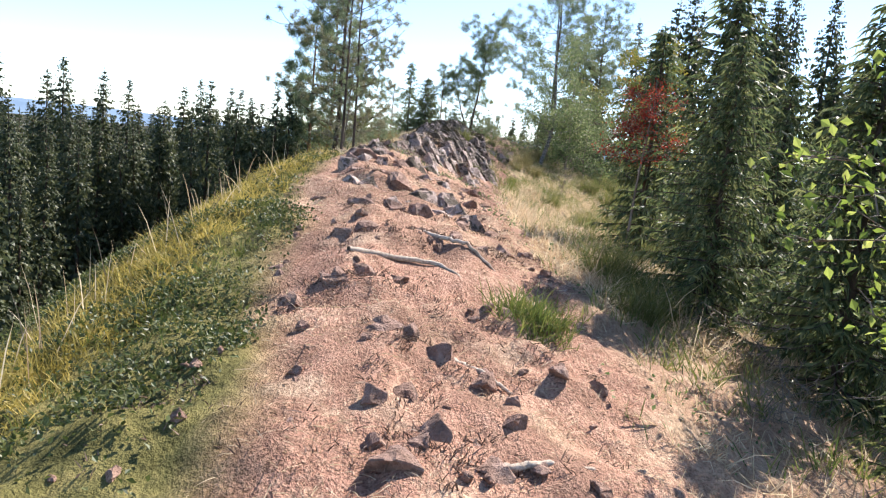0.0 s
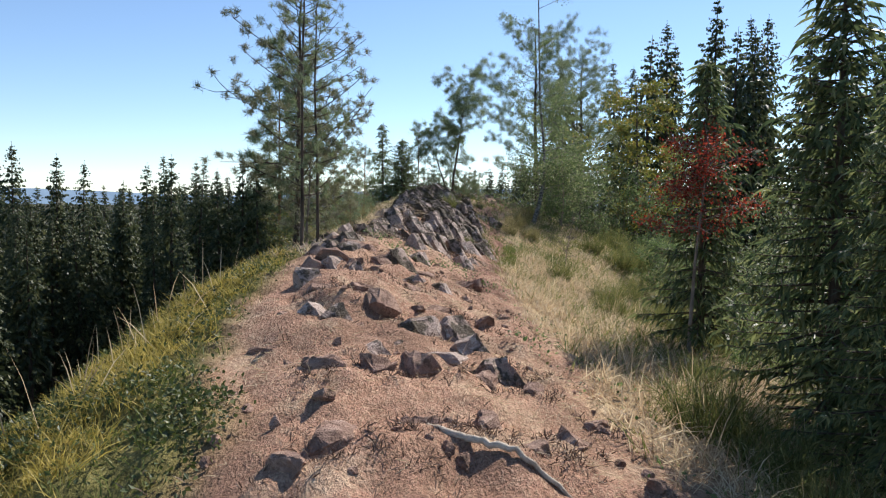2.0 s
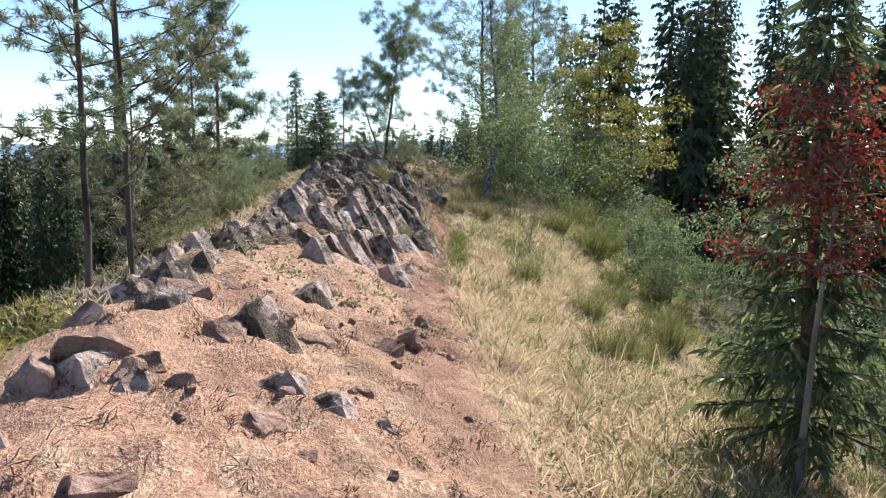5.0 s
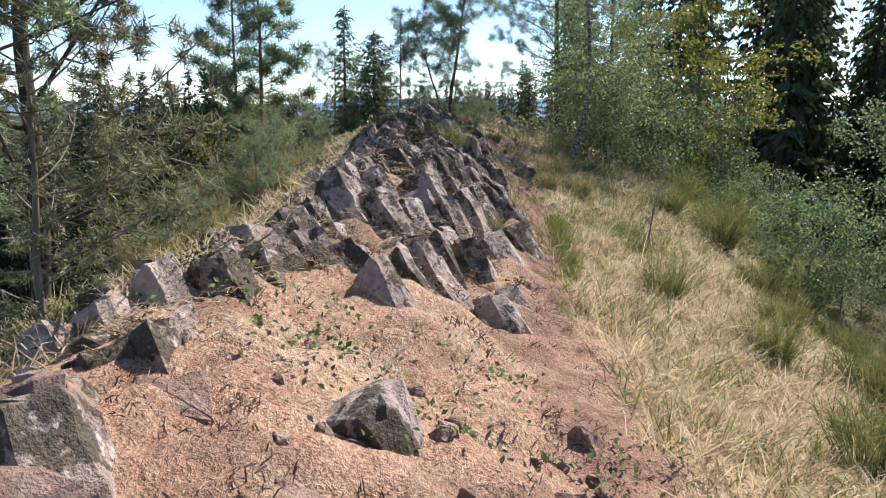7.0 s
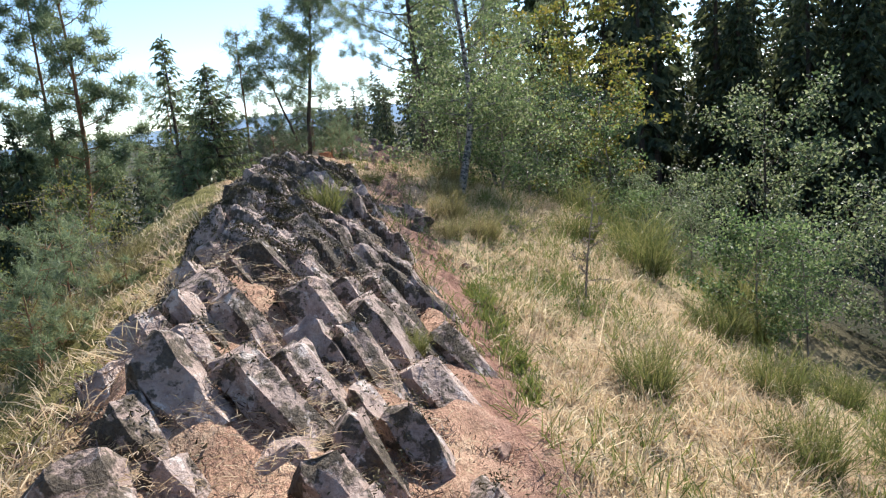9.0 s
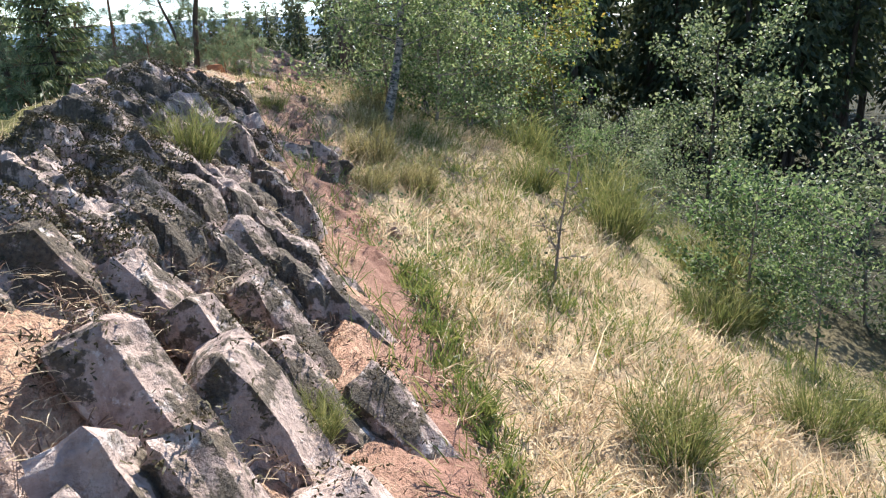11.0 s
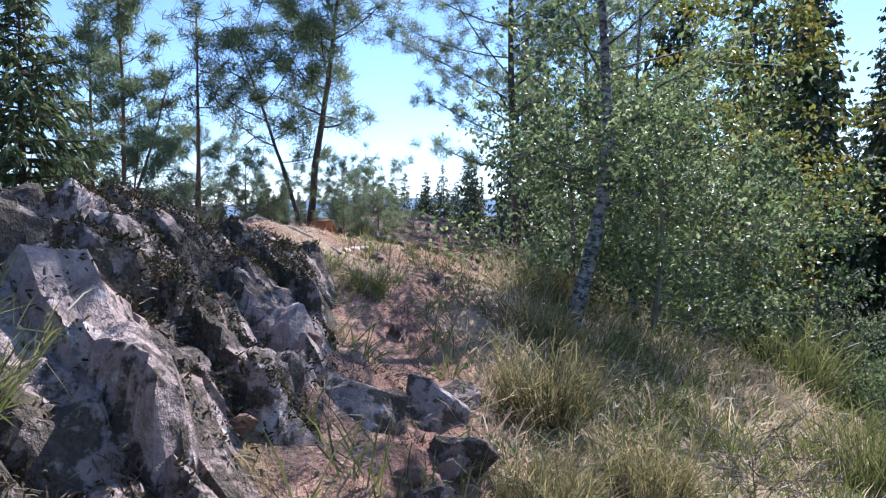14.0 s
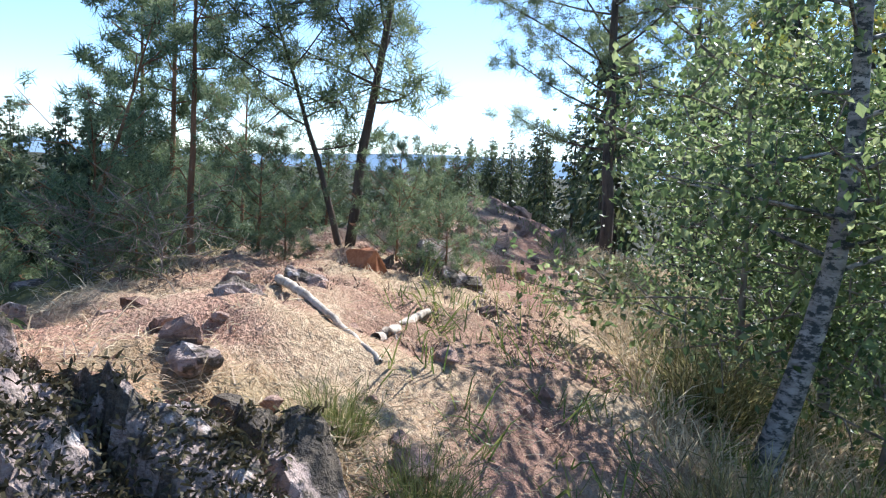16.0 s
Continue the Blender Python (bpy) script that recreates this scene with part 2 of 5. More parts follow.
def fbm(x, y, scale, octaves=4):
    total, amp, norm = 0.0, 1.0, 0.0
    for k in range(octaves):
        total = total + amp * vnoise(x + 17.3 * k, y - 9.1 * k, scale * 2 ** k)
        norm, amp = norm + amp, amp * 0.5
    return total / norm


# ------------------------------------------------------------ the ridge
# Along the walk: the left shoulder, the crest, the flank, the trodden path and the right edge, each as x and z.
STATION = (-8.54, 0.1, 4.71, 7.3, 10.47, 13.06, 15.51, 17.38, 19.25, 20.98, 22.28, 23.07, 24.58, 27.46, 32.5, 37.54, 49.06)
SHOULDER_X = (-1.7, -1.7, -2, -2.08, -2.02, -1.87, -1.5, -1.23, -1.02, -1, -1.12, -1.07, -0.98, -0.78, -0.03, 1.2, 2.75)
SHOULDER_Z = (-0.7, -0.15, 0.2, 0.69, 1.14, 1.25, 1.36, 1.59, 1.77, 1.95, 1.98, 1.96, 1.97, 1.91, 1.71, 1.3, -0.3)
CREST_X = (-0.2, -0.2, -0.3, -0.52, -0.97, -1.07, -0.75, -0.43, -0.27, 0.1, 0.28, 0.33, 0.62, 0.82, 2.07, 2.7, 3.75)
CREST_Z = (-0.5, 0.05, 0.65, 1.01, 1.39, 1.52, 1.65, 1.94, 2.12, 2.22, 2.22, 2.21, 2.18, 2.15, 2.31, 2, 0)
FLANK_X = (0.28, 0.28, 0.34, 0.32, 0.03, -0.15, 0.15, 0.52, 0.86, 1.0, 0.96, 0.98, 1.22, 1.62, 2.62, 3.2, 4.35)
FLANK_Z = (-0.5, 0.02, 0.48, 0.84, 1.04, 1.15, 1.26, 1.39, 1.52, 1.66, 1.82, 2.02, 2.07, 1.97, 2.15, 1.8, -0.1)
PATH_X = (0.88, 0.88, 1.04, 1.02, 0.88, 0.84, 1.05, 1.4, 1.62, 1.6, 1.64, 1.63, 1.92, 2.32, 3.07, 3.8, 4.95)
PATH_Z = (-0.5, -0.05, 0.38, 0.63, 0.75, 0.76, 0.75, 0.76, 0.92, 1.35, 1.52, 1.76, 1.82, 1.76, 2.01, 1.7, -0.2)
EDGE_X = (1.88, 1.88, 1.94, 2.02, 1.93, 1.85, 1.9, 2.2, 2.4, 2.6, 2.8, 2.83, 3.12, 3.52, 4.17, 4.8, 5.95)
EDGE_Z = (-0.7, -0.25, 0.1, 0.34, 0.44, 0.45, 0.43, 0.49, 0.67, 0.9, 1.03, 1.11, 1.32, 1.31, 1.51, 1.1, -0.7)
FINE_Y = np.arange(-8.5, 49.1, 0.05)
KERNEL = np.hanning(9) / np.hanning(9).sum()


def along(values):
    v = np.interp(FINE_Y, STATION, values)
    return np.convolve(np.pad(v, 4, mode="edge"), KERNEL, mode="valid")


LINES = [(along(a), along(b)) for a, b in ((SHOULDER_X, SHOULDER_Z), (CREST_X, CREST_Z), (FLANK_X, FLANK_Z), (PATH_X, PATH_Z), (EDGE_X, EDGE_Z))]


def section(y):
    return [(np.interp(y, FINE_Y, a), np.interp(y, FINE_Y, b)) for a, b in LINES]


def raw_height(x, y):
    pts = section(y)
    z = np.full(np.shape(x), 0.0)
    for (xa, za), (xb, zb) in zip(pts, pts[1:]):
        k = np.clip((x - xa) / (xb - xa), 0, 1)
        z = np.where((x >= xa) & (x <= xb), za + (zb - za) * k, z)
    (xl, zl), (xr, zr) = pts[0], pts[-1]
    dl, dr = np.maximum(xl - x, 0), np.maximum(x - xr, 0)
    left = zl - 0.45 * dl - 0.17 * np.minimum(dl, 2.2) ** 2 - 0.25 * np.maximum(dl - 2.2, 0)
    right = zr - 0.20 * np.minimum(dr, 4) - 0.06 * np.minimum(dr, 4) ** 2 - 0.34 * np.maximum(dr - 4, 0)
    z = np.where(x < xl, left, z)
    z = np.where(x > xr, right, z)
    ahead = np.maximum(y - 43, 0) * 0.22 + np.maximum(-4 - y, 0) * 0.2
    z = z - ahead
    floor_left, floor_right = -9.0, -3.6
    lowest = floor_left + (floor_right - floor_left) / (1 + np.exp(-np.clip((x - 2) / 3, -30, 30)))
    return np.maximum(z, lowest) + 0.12 * np.log1p(np.exp(-np.abs(z - lowest) * 3))


def height(x, y):
    """The ground's z over the plan."""
    x, y = np.asarray(x, dtype=float), np.asarray(y, dtype=float)
    z = (raw_height(x - 0.13, y) + raw_height(x, y) * 2 + raw_height(x + 0.13, y)) / 4
    near = np.exp(-((x + 0.2) / 4.5) ** 2)
    z = z + near * (0.14 * (fbm(x, y, 1.3, 3) - 0.5) + 0.19 * (fbm(x, y, 4.2, 3) - 0.5) + 0.22 * (np.abs(fbm(x + 5, y, 2.4, 3) - 0.5) - 0.1))
    return z + (1 - near) * 0.5 * (fbm(x, y, 0.35, 3) - 0.5)


def ground_z(x, y):
    return float(height(np.array([x]), np.array([y]))[0])


def axis(near_a, near_b, step, far_a, far_b, growth=1.13):
    mid = np.arange(near_a, near_b + step / 2, step)
    out, s = [], step
    p = near_b
    while p < far_b:
        s *= growth
        p += s
        out.append(p)
    back, s, p = [], step, near_a
    while p > far_a:
        s *= growth
        p -= s
        back.append(p)
    return np.concatenate([back[::-1], mid, out])


def dirt_mask(x, y):
    """1 on the bare trodden ground."""
    (xl, _), (xc, _), (xf, _), (xp, _), (xr, _) = section(y)
    wob = 0.6 * (fbm(x, y, 0.9, 3) - 0.5)
    left = np.where(y < 11.5, np.interp(y, [0, 3.3, 5.1, 7.1, 8.9, 11.5], [-0.3, -0.6, -1.0, -1.35, -1.6, -1.7]), xl + 0.25)
    right = np.where(y < 8, xp + 1.05 - 0.097 * y, xp + 0.42)
    right = np.where(y > 22.8, xp + 0.75, right)
    a = np.clip((x - left + wob) / 0.3, 0, 1) * np.clip((right + wob * 0.7 - x) / 0.25, 0, 1)
    return a


def outcrop_zone(x, y):
    """Where the soil lies lower between bare columns of rock."""
    (xl, _), (xc, _), (xf, _), (xp, _), _ = section(y)
    low = np.interp(y, [12.5, 13.6, 15.9, 23, 23.6], [0.0, 0.7, 1.0, 1.0, 0.0])
    right = np.where(y < 14.4, xf - 0.25, xp - 0.38)
    return low * np.clip((x - xc + 0.7) / 0.25, 0, 1) * np.clip((right - x) / 0.12, 0, 1)


def make_ground():
    xs, ys = axis(-3.6, 4.2, 0.075, -2500, 2500), axis(-1.0, 29.6, 0.085, -2500, 2500)
    gx, gy = np.meshgrid(xs, ys)
    x, y = gx.ravel(), gy.ravel()
    z = height(x, y) - np.interp(y, [15.9, 18.1, 19.5, 20.5], [0.07, 0.13, 0.1, 0.03]) * outcrop_zone(x, y) - 0.05 * outcrop_zone(x, y) * fbm(x, y, 6.0, 2)
    n, m = len(xs), len(ys)
    idx = np.arange(n * m).reshape(m, n)
    faces = np.stack([idx[:-1, :-1], idx[:-1, 1:], idx[1:, 1:], idx[1:, :-1]], -1).reshape(-1, 4)
    dirt = dirt_mask(x, y)
    (xl, _), (xc, _), _, (xp, _), (xr, _) = section(y)
    moss = (1 - dirt) * np.clip((xc - x) / 0.4, 0, 1)
    dry = np.maximum((1 - dirt) * np.clip((x - xc) / 0.5, 0, 1), 0.35 * fbm(x, y, 1.1, 3))
    dry = np.maximum(dry, np.interp(y, [22.6, 23.4, 27.5, 30.3], [0, 1, 1, 0]) * np.clip(fbm(x + 4, y, 1.8, 3) * 3 - 0.9, 0, 0.85))
    dry = dry * np.interp(y, [5.1, 8], [0.4, 1.0])
    # Ground more than 5.5 m to either side blends to a near-black brown.
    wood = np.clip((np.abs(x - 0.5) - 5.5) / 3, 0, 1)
    moss = np.maximum(moss, 0.75 * outcrop_zone(x, y) * np.interp(y, [19.1, 20.5], [0, 1]) * np.clip(fbm(x, y, 3.0, 3) * 3 - 0.7, 0, 1))
    moss = moss + (1 - dirt) * np.clip((x - xr - 1.5) / 3, 0, 0.4)
    trod = np.clip(1 - np.abs(x - xp - 0.02) / 0.34 + 0.5 * (fbm(x, y, 2.0, 3) - 0.5), 0, 1) * np.interp(y, [8.7, 13.1, 20.7, 22.4], [0, 0.9, 1.0, 0.8]) * (y < 34.6)
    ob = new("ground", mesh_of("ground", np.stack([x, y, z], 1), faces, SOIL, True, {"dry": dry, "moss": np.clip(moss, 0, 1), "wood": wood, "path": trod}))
    return tagged(ob, "dry reddish soil ridge with pine needles and thin grass", "ground", kind="structure")


make_ground()


def make_hills():
    a = np.linspace(0, 2 * np.pi, 181)[:-1]
    rings = []
    for r, lift in ((1500, -60), (1700, 0), (1900, -30)):
        h = (np.sin(a * 3 + 1) * 12 + np.sin(a * 7) * 7 + np.sin(a * 13 + 2) * 4 + 22) if lift == 0 else np.full_like(a, lift)
        rings.append(np.stack([r * np.sin(a), r * np.cos(a), h], 1))
    n = len(a)
    faces = [[k * n + i, k * n + (i + 1) % n, (k + 1) * n + (i + 1) % n, (k + 1) * n + i] for k in range(2) for i in range(n)]
    # The blue of distance haze is painted into the hills' base colour.
    m = Nodes("haze_painted_forest", 1.0, 0.0)
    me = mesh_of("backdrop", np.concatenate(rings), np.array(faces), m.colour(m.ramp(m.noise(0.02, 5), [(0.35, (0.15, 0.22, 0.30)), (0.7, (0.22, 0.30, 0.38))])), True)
    tagged(new("backdrop", me), "wooded hills on the horizon with blue haze painted into their colour", "hills", kind="structure")


make_hills()


# ------------------------------------------------------------ plant builders
def tube(points, radii, sides=7):
    """Vertices and quads of a tapered tube along points."""
    pts = np.asarray(points, dtype=float)
    tang = unit(np.gradient(pts, axis=0))
    ref = np.array([0.31, 0.95, 0.05])
    s = unit(np.cross(tang, ref))
    b = np.cross(tang, s)
    ang = np.linspace(0, 2 * np.pi, sides + 1)[:-1]
    ring = s[:, None] * np.cos(ang)[None, :, None] + b[:, None] * np.sin(ang)[None, :, None]
    v = (pts[:, None] + ring * np.asarray(radii, dtype=float)[:, None, None]).reshape(-1, 3)
    n = len(pts)
    idx = np.arange(n * sides).reshape(n, sides)
    f = np.stack([idx[:-1], np.roll(idx[:-1], -1, 1), np.roll(idx[1:], -1, 1), idx[1:]], -1).reshape(-1, 4)
    return v, f


def join(pieces):
    vs, fs, k = [], [], 0
    for v, f in pieces:
        vs.append(v)
        fs.append(np.asarray(f) + k)
        k += len(v)
    return np.concatenate(vs), np.concatenate(fs)


def blades(base, way, length, width, sag, rng):
    """Thin bent blades: base (n,3), way (n,3) unit, length, width and sag (n,). Two quads and a tip each."""
    n = len(base)
    way = unit(way)
    side = unit(np.cross(way, unit(rng.normal(size=(n, 3)))))
    length, width, sag = (np.broadcast_to(q, n)[:, None] for q in (length, width, sag))
    down = np.array([0, 0, -1.0])
    mid = base + way * length * 0.55 + down * sag * length * 0.25
    tip = base + way * length + down * sag * length
    v = np.stack([base - side * width / 2, base + side * width / 2, mid + side * width * 0.42, mid - side * width * 0.42, tip], 1).reshape(-1, 3)
    k = np.arange(n)[:, None] * 5
    return v, [k + np.array([[0, 1, 2, 3]]), k + np.array([[3, 2, 4]])]


def leaves(base, size, rng, droop=0.3, aspect=0.62):
    """Small folded leaf shapes at base."""
    n = len(base)
    way = unit(rng.normal(size=(n, 3)) + np.array([0, 0, -droop]))
    nor = unit(rng.normal(size=(n, 3)) * 0.8 + np.array([0, 0, 1.0]))
    side = unit(np.cross(way, nor))
    size = np.broadcast_to(size, n)[:, None] * rng.uniform(0.7, 1.25, (n, 1))
    fold = np.cross(side, way) * size * 0.12
    v = np.stack([base, base + way * size * 0.5 + side * size * aspect / 2 + fold, base + way * size, base + way * size * 0.5 - side * size * aspect / 2 + fold], 1).reshape(-1, 3)
    k = np.arange(n)[:, None] * 4
    return v, [k + np.array([[0, 1, 2]]), k + np.array([[0, 2, 3]])]


def thing(name, label, category, group, trunk, limbs, crown):
    """An empty with trunk, branches and crown under it."""
    root = tagged(new(name), label, category, group)
    wood, bark = trunk
    part("trunk", mesh_of("trunk", *(join([wood, limbs]) if limbs else wood), bark, True), root)
    part("crown", crown, root)
    return root


def spruce(h, r, seed, needle, fine=1.0, bare=0.06, droop=0.35, label="tall dark green spruce in the forest below the ridge", group="forest spruces", sparse=1.0, bark=None):
    rng = np.random.default_rng(seed)
    zs = np.linspace(0, h, 9)
    lean = rng.normal(0, 0.012, 2) * h
    spine = lambda z: np.stack([lean[0] * (z / h) ** 2, lean[1] * (z / h) ** 2, z], -1)
    trunk = tube(spine(zs), 0.006 + (0.011 * h + 0.012) * (1 - zs / h) ** 0.9, 7)
    far = h > 6
    step = 0.43 if far else 0.13 / fine ** 0.3
    limb, B, W, L = [], [], [], []
    z = bare * h
    while z < h * 0.985:
        k = 1 - z / h
        count = max(3, int(rng.integers(5, 8) * sparse))
        a0 = rng.uniform(0, 6.28)
        for q in range(count):
            a = a0 + q * 6.283 / count + rng.normal(0, 0.25)
            zb = min(h * 0.98, z + rng.uniform(-0.5, 0.5) * step)
            k = 1 - zb / h
            ln = (r * (k ** 0.8 if far else k ** 0.8)) * rng.uniform(0.62, 1.12) + 0.04
            if rng.random() < 0.07:
                ln *= 0.45
            out = np.array([math.cos(a), math.sin(a), 0])
            rise = 0.42 * (1 - k) - 0.10 + rng.normal(0, 0.07)
            s = np.linspace(0, 1, 5)[:, None]
            pts = spine(np.array(zb))[None] + out * ln * s + np.array([0, 0, 1.0]) * ln * (rise * s - droop * s ** 2 + 0.16 * s ** 3)
            if not far:
                limb.append(tube(pts, np.linspace(0.006 + 0.010 * ln, 0.003, 5), 4))
            m = max(5, int(ln / (0.28 if far else 0.045) * fine))
            t = rng.uniform(0.12, 1.0, m)
            p = np.stack([np.interp(t, s[:, 0], pts[:, c]) for c in range(3)], 1)
            sidew = np.array([-out[1], out[0], 0]) * np.where(rng.random(m) < 0.5, -1, 1)[:, None]
            w = unit(sidew * rng.uniform(0.5, 1.1, (m, 1)) + out * rng.uniform(0.35, 1.0, (m, 1)) + np.array([0, 0, 1.0]) * rng.uniform(-0.75, 0.12, (m, 1)))
            B.append(p), W.append(w)
            L.append((0.10 + 0.34 * ln ** 0.7 * (1.05 - t)) * rng.uniform(0.6, 1.2, m) * (1.5 if far else 0.75))
            B.append(p[-1:] * 0 + pts[-1]), W.append(unit(out + [0, 0, -0.25])[None]), L.append(np.array([0.16]))
        z += step * rng.uniform(0.75, 1.2) * ((0.34 + 0.95 * k) if far else (0.55 + 0.6 * k))
    B.append(spine(np.linspace(h * 0.93, h, 6))), W.append(unit(rng.normal(0, 0.5, (6, 3)) + [0, 0, 1.2])), L.append(np.full(6, 0.16))
    B, W, L = np.concatenate(B), np.concatenate(W), np.concatenate(L)
    width = 0.18 if far else 0.032 / fine ** 0.4
    slim = np.clip(1.5 - B[:, 2] / h, 0.42, 1) if far else 1.0
    L = L * (0.55 + 0.45 * slim) * (np.clip((1 - B[:, 2] / h) * 5, 0.4, 1) if far else 1.0)
    v, f = blades(B, W, L, width * slim * rng.uniform(0.7, 1.4, len(B)), rng.uniform(0.1, 0.8, len(B)), rng)
    # hanging side twigs give the boughs their depth
    hang = rng.random(len(B)) < (0.5 if far else 0.75)
    v2, f2 = blades(B[hang] + W[hang] * L[hang, None] * 0.4, unit(W[hang] * 0.6 + rng.normal(0, 0.5, (hang.sum(), 3)) + [0, 0, -0.35]), L[hang] * 0.55, width * 0.8 * (slim[hang] if far else 1.0), 0.3, rng)
    crown = mesh_of("crown", np.concatenate([v, v2]), [np.concatenate([f[0], f2[0] + len(v)]), np.concatenate([f[1], f2[1] + len(v)])], needle)
    lv, lf = join(limb) if limb else tube(spine(zs[:2]), [0.01, 0.01], 3)
    return thing("spruce_tree", label, "tree", group, (trunk, bark or BARK), (lv, lf), crown)


def tufts(centres, n, length, width, rng, spread=0.06, up=0.25):
    """Bundles of needles round each centre."""
    k = len(centres)
    base = np.repeat(centres, n, 0) + rng.normal(0, spread, (k * n, 3))
    way = unit(rng.normal(size=(k * n, 3)) + np.array([0, 0, up]))
    side = unit(np.cross(way, rng.normal(size=(k * n, 3)))) * width / 2
    tip = base + way * (length * rng.uniform(0.6, 1.2, k * n))[:, None]
    v = np.stack([base - side, base + side, tip], 1).reshape(-1, 3)
    return v, [np.arange(k * n * 3).reshape(-1, 3)]


def pine(h, clear, r, seed, label, lean=(0, 0), needles=16, tuft=0.13, trunk_r=None, stems=None, count=16, group="pines on the ridge", bark=None, flat=0.5, tuft_step=0.22, crown_mat=None, bow=0.0):
    """A pine: bare stem below clear*h, whorls of crooked limbs above that end in bundles of needles."""
    rng = np.random.default_rng(seed)
    tr = trunk_r or 0.012 * h + 0.02
    zs = np.linspace(0, 1, 10)
    wig = np.cumsum(rng.normal(0, 0.012 * h / 3, (10, 2)), 0)
    wig -= wig[0]
    spine = np.stack([lean[0] * zs + wig[:, 0] + bow * np.sin(zs * 3.1), lean[1] * zs + wig[:, 1], zs * h], 1)
    pieces, centres = [tube(spine, tr * (1 - zs * 0.85), 8)], []
    limb = []
    for i in range(count):
        q = clear + (1 - clear) * (i + rng.uniform(0, 0.9)) / count
        p0 = np.array([np.interp(q, zs, spine[:, c]) for c in range(3)])
        a = i * 2.4 + rng.normal(0, 0.5)
        k = (q - clear) / (1 - clear)
        ln = r * (0.55 + 0.6 * math.sin(min(1, k * 1.25 + 0.18) * 2.6)) * rng.uniform(0.6, 1.15)
        if k > 0.9:
            ln *= 0.5
        out = np.array([math.cos(a), math.sin(a), rng.uniform(-0.1, 0.45) + 0.5 * k])
        s = np.linspace(0, 1, 6)[:, None]
        bend = rng.normal(0, 0.16, 3)
        pts = p0 + out * ln * s + bend * ln * s ** 2 + np.array([0, 0, 0.25]) * ln * s ** 2
        limb.append(tube(pts, np.linspace(tr * 0.24 * (1 - 0.6 * q) + 0.003, 0.004, 6), 5))
        for t in np.arange(0.35, 1.01, tuft_step / max(ln, 0.25)):
            c = np.array([np.interp(t, s[:, 0], pts[:, j]) for j in range(3)])
            for _ in range(2 + int(2.2 * t * ln)):
                off = rng.normal(0, 1, 3) * np.array([1, 1, flat]) * 0.19 * (0.5 + ln * 0.35)
                centres.append(c + off)
                if rng.random() < 0.6:
                    limb.append(tube(np.stack([c, c + off * 0.5 + rng.normal(0, 0.02, 3), c + off]), [0.008, 0.005, 0.003], 3))
    centres.append(spine[-1])
    v, f = tufts(np.array(centres), needles * 2, tuft, 0.009 if tuft < 0.3 else 0.035, rng, tuft * 0.24)
    crown = mesh_of("crown", v, f, crown_mat or PINE)
    lv, lf = join(limb)
    return thing("pine_tree", label, "tree", group, (join(pieces), bark or PINE_BARK), (lv, lf), crown)


def broadleaf(name, label, category, spine, trunk_r, limbs, reach, count, size, leaf, bark, seed, low=0.25, spread=0.3, group="", upward=0.35, squash=0.8):
    """A leafy tree or shrub: stem along spine, limbs that fork into twigs, leaves strewn along the twigs."""
    rng = np.random.default_rng(seed)
    spine = np.asarray(spine, dtype=float)
    ts = np.linspace(0, 1, len(spine))
    fine = np.linspace(0, 1, 12)
    sp = np.stack([np.interp(fine, ts, spine[:, c]) for c in range(3)], 1)
    trunk = tube(sp, trunk_r * (1 - fine * 0.82), 10)
    limb, nodes = [], []
    for i in range(limbs):
        q = low + (0.98 - low) * (i + rng.random()) / limbs
        p0 = np.array([np.interp(q, ts, spine[:, c]) for c in range(3)])
        a = i * 2.4 + rng.normal(0, 0.4)
        k = (q - low) / (1 - low)
        ln = reach * (0.45 + 0.75 * math.sin(0.5 + 2.2 * k)) * rng.uniform(0.6, 1.15)
        out = np.array([math.cos(a), math.sin(a), upward + rng.normal(0, 0.2)])
        s = np.linspace(0, 1, 6)[:, None]
        pts = p0 + out * ln * s + rng.normal(0, 0.13, 3) * ln * s ** 2
        limb.append(tube(pts, np.linspace(trunk_r * 0.2 * (1 - 0.7 * q) + 0.004, 0.003, 6), 5))
        for _ in range(5):
            t = rng.uniform(0.25, 1.0)
            c = np.array([np.interp(t, s[:, 0], pts[:, j]) for j in range(3)])
            e = c + unit(rng.normal(size=3) + out * 0.7) * ln * rng.uniform(0.25, 0.55) * np.array([1, 1, squash])
            limb.append(tube(np.stack([c, (c + e) / 2 + rng.normal(0, 0.03, 3), e]), [0.007, 0.005, 0.003], 3))
            nodes.append((c, e))
        nodes.append((pts[2], pts[-1]))
    A, E = np.array([n[0] for n in nodes]), np.array([n[1] for n in nodes])
    pick = rng.integers(0, len(nodes), count)
    u = rng.uniform(0.1, 1.08, (count, 1))
    base = A[pick] + (E[pick] - A[pick]) * u + rng.normal(0, spread * 0.3, (count, 3)) * np.array([1, 1, squash])
    crown = mesh_of("crown", *leaves(base, size, rng), leaf)
    lv, lf = join(limb)
    return thing(name, label, category, group, (trunk, bark), (lv, lf), crown)


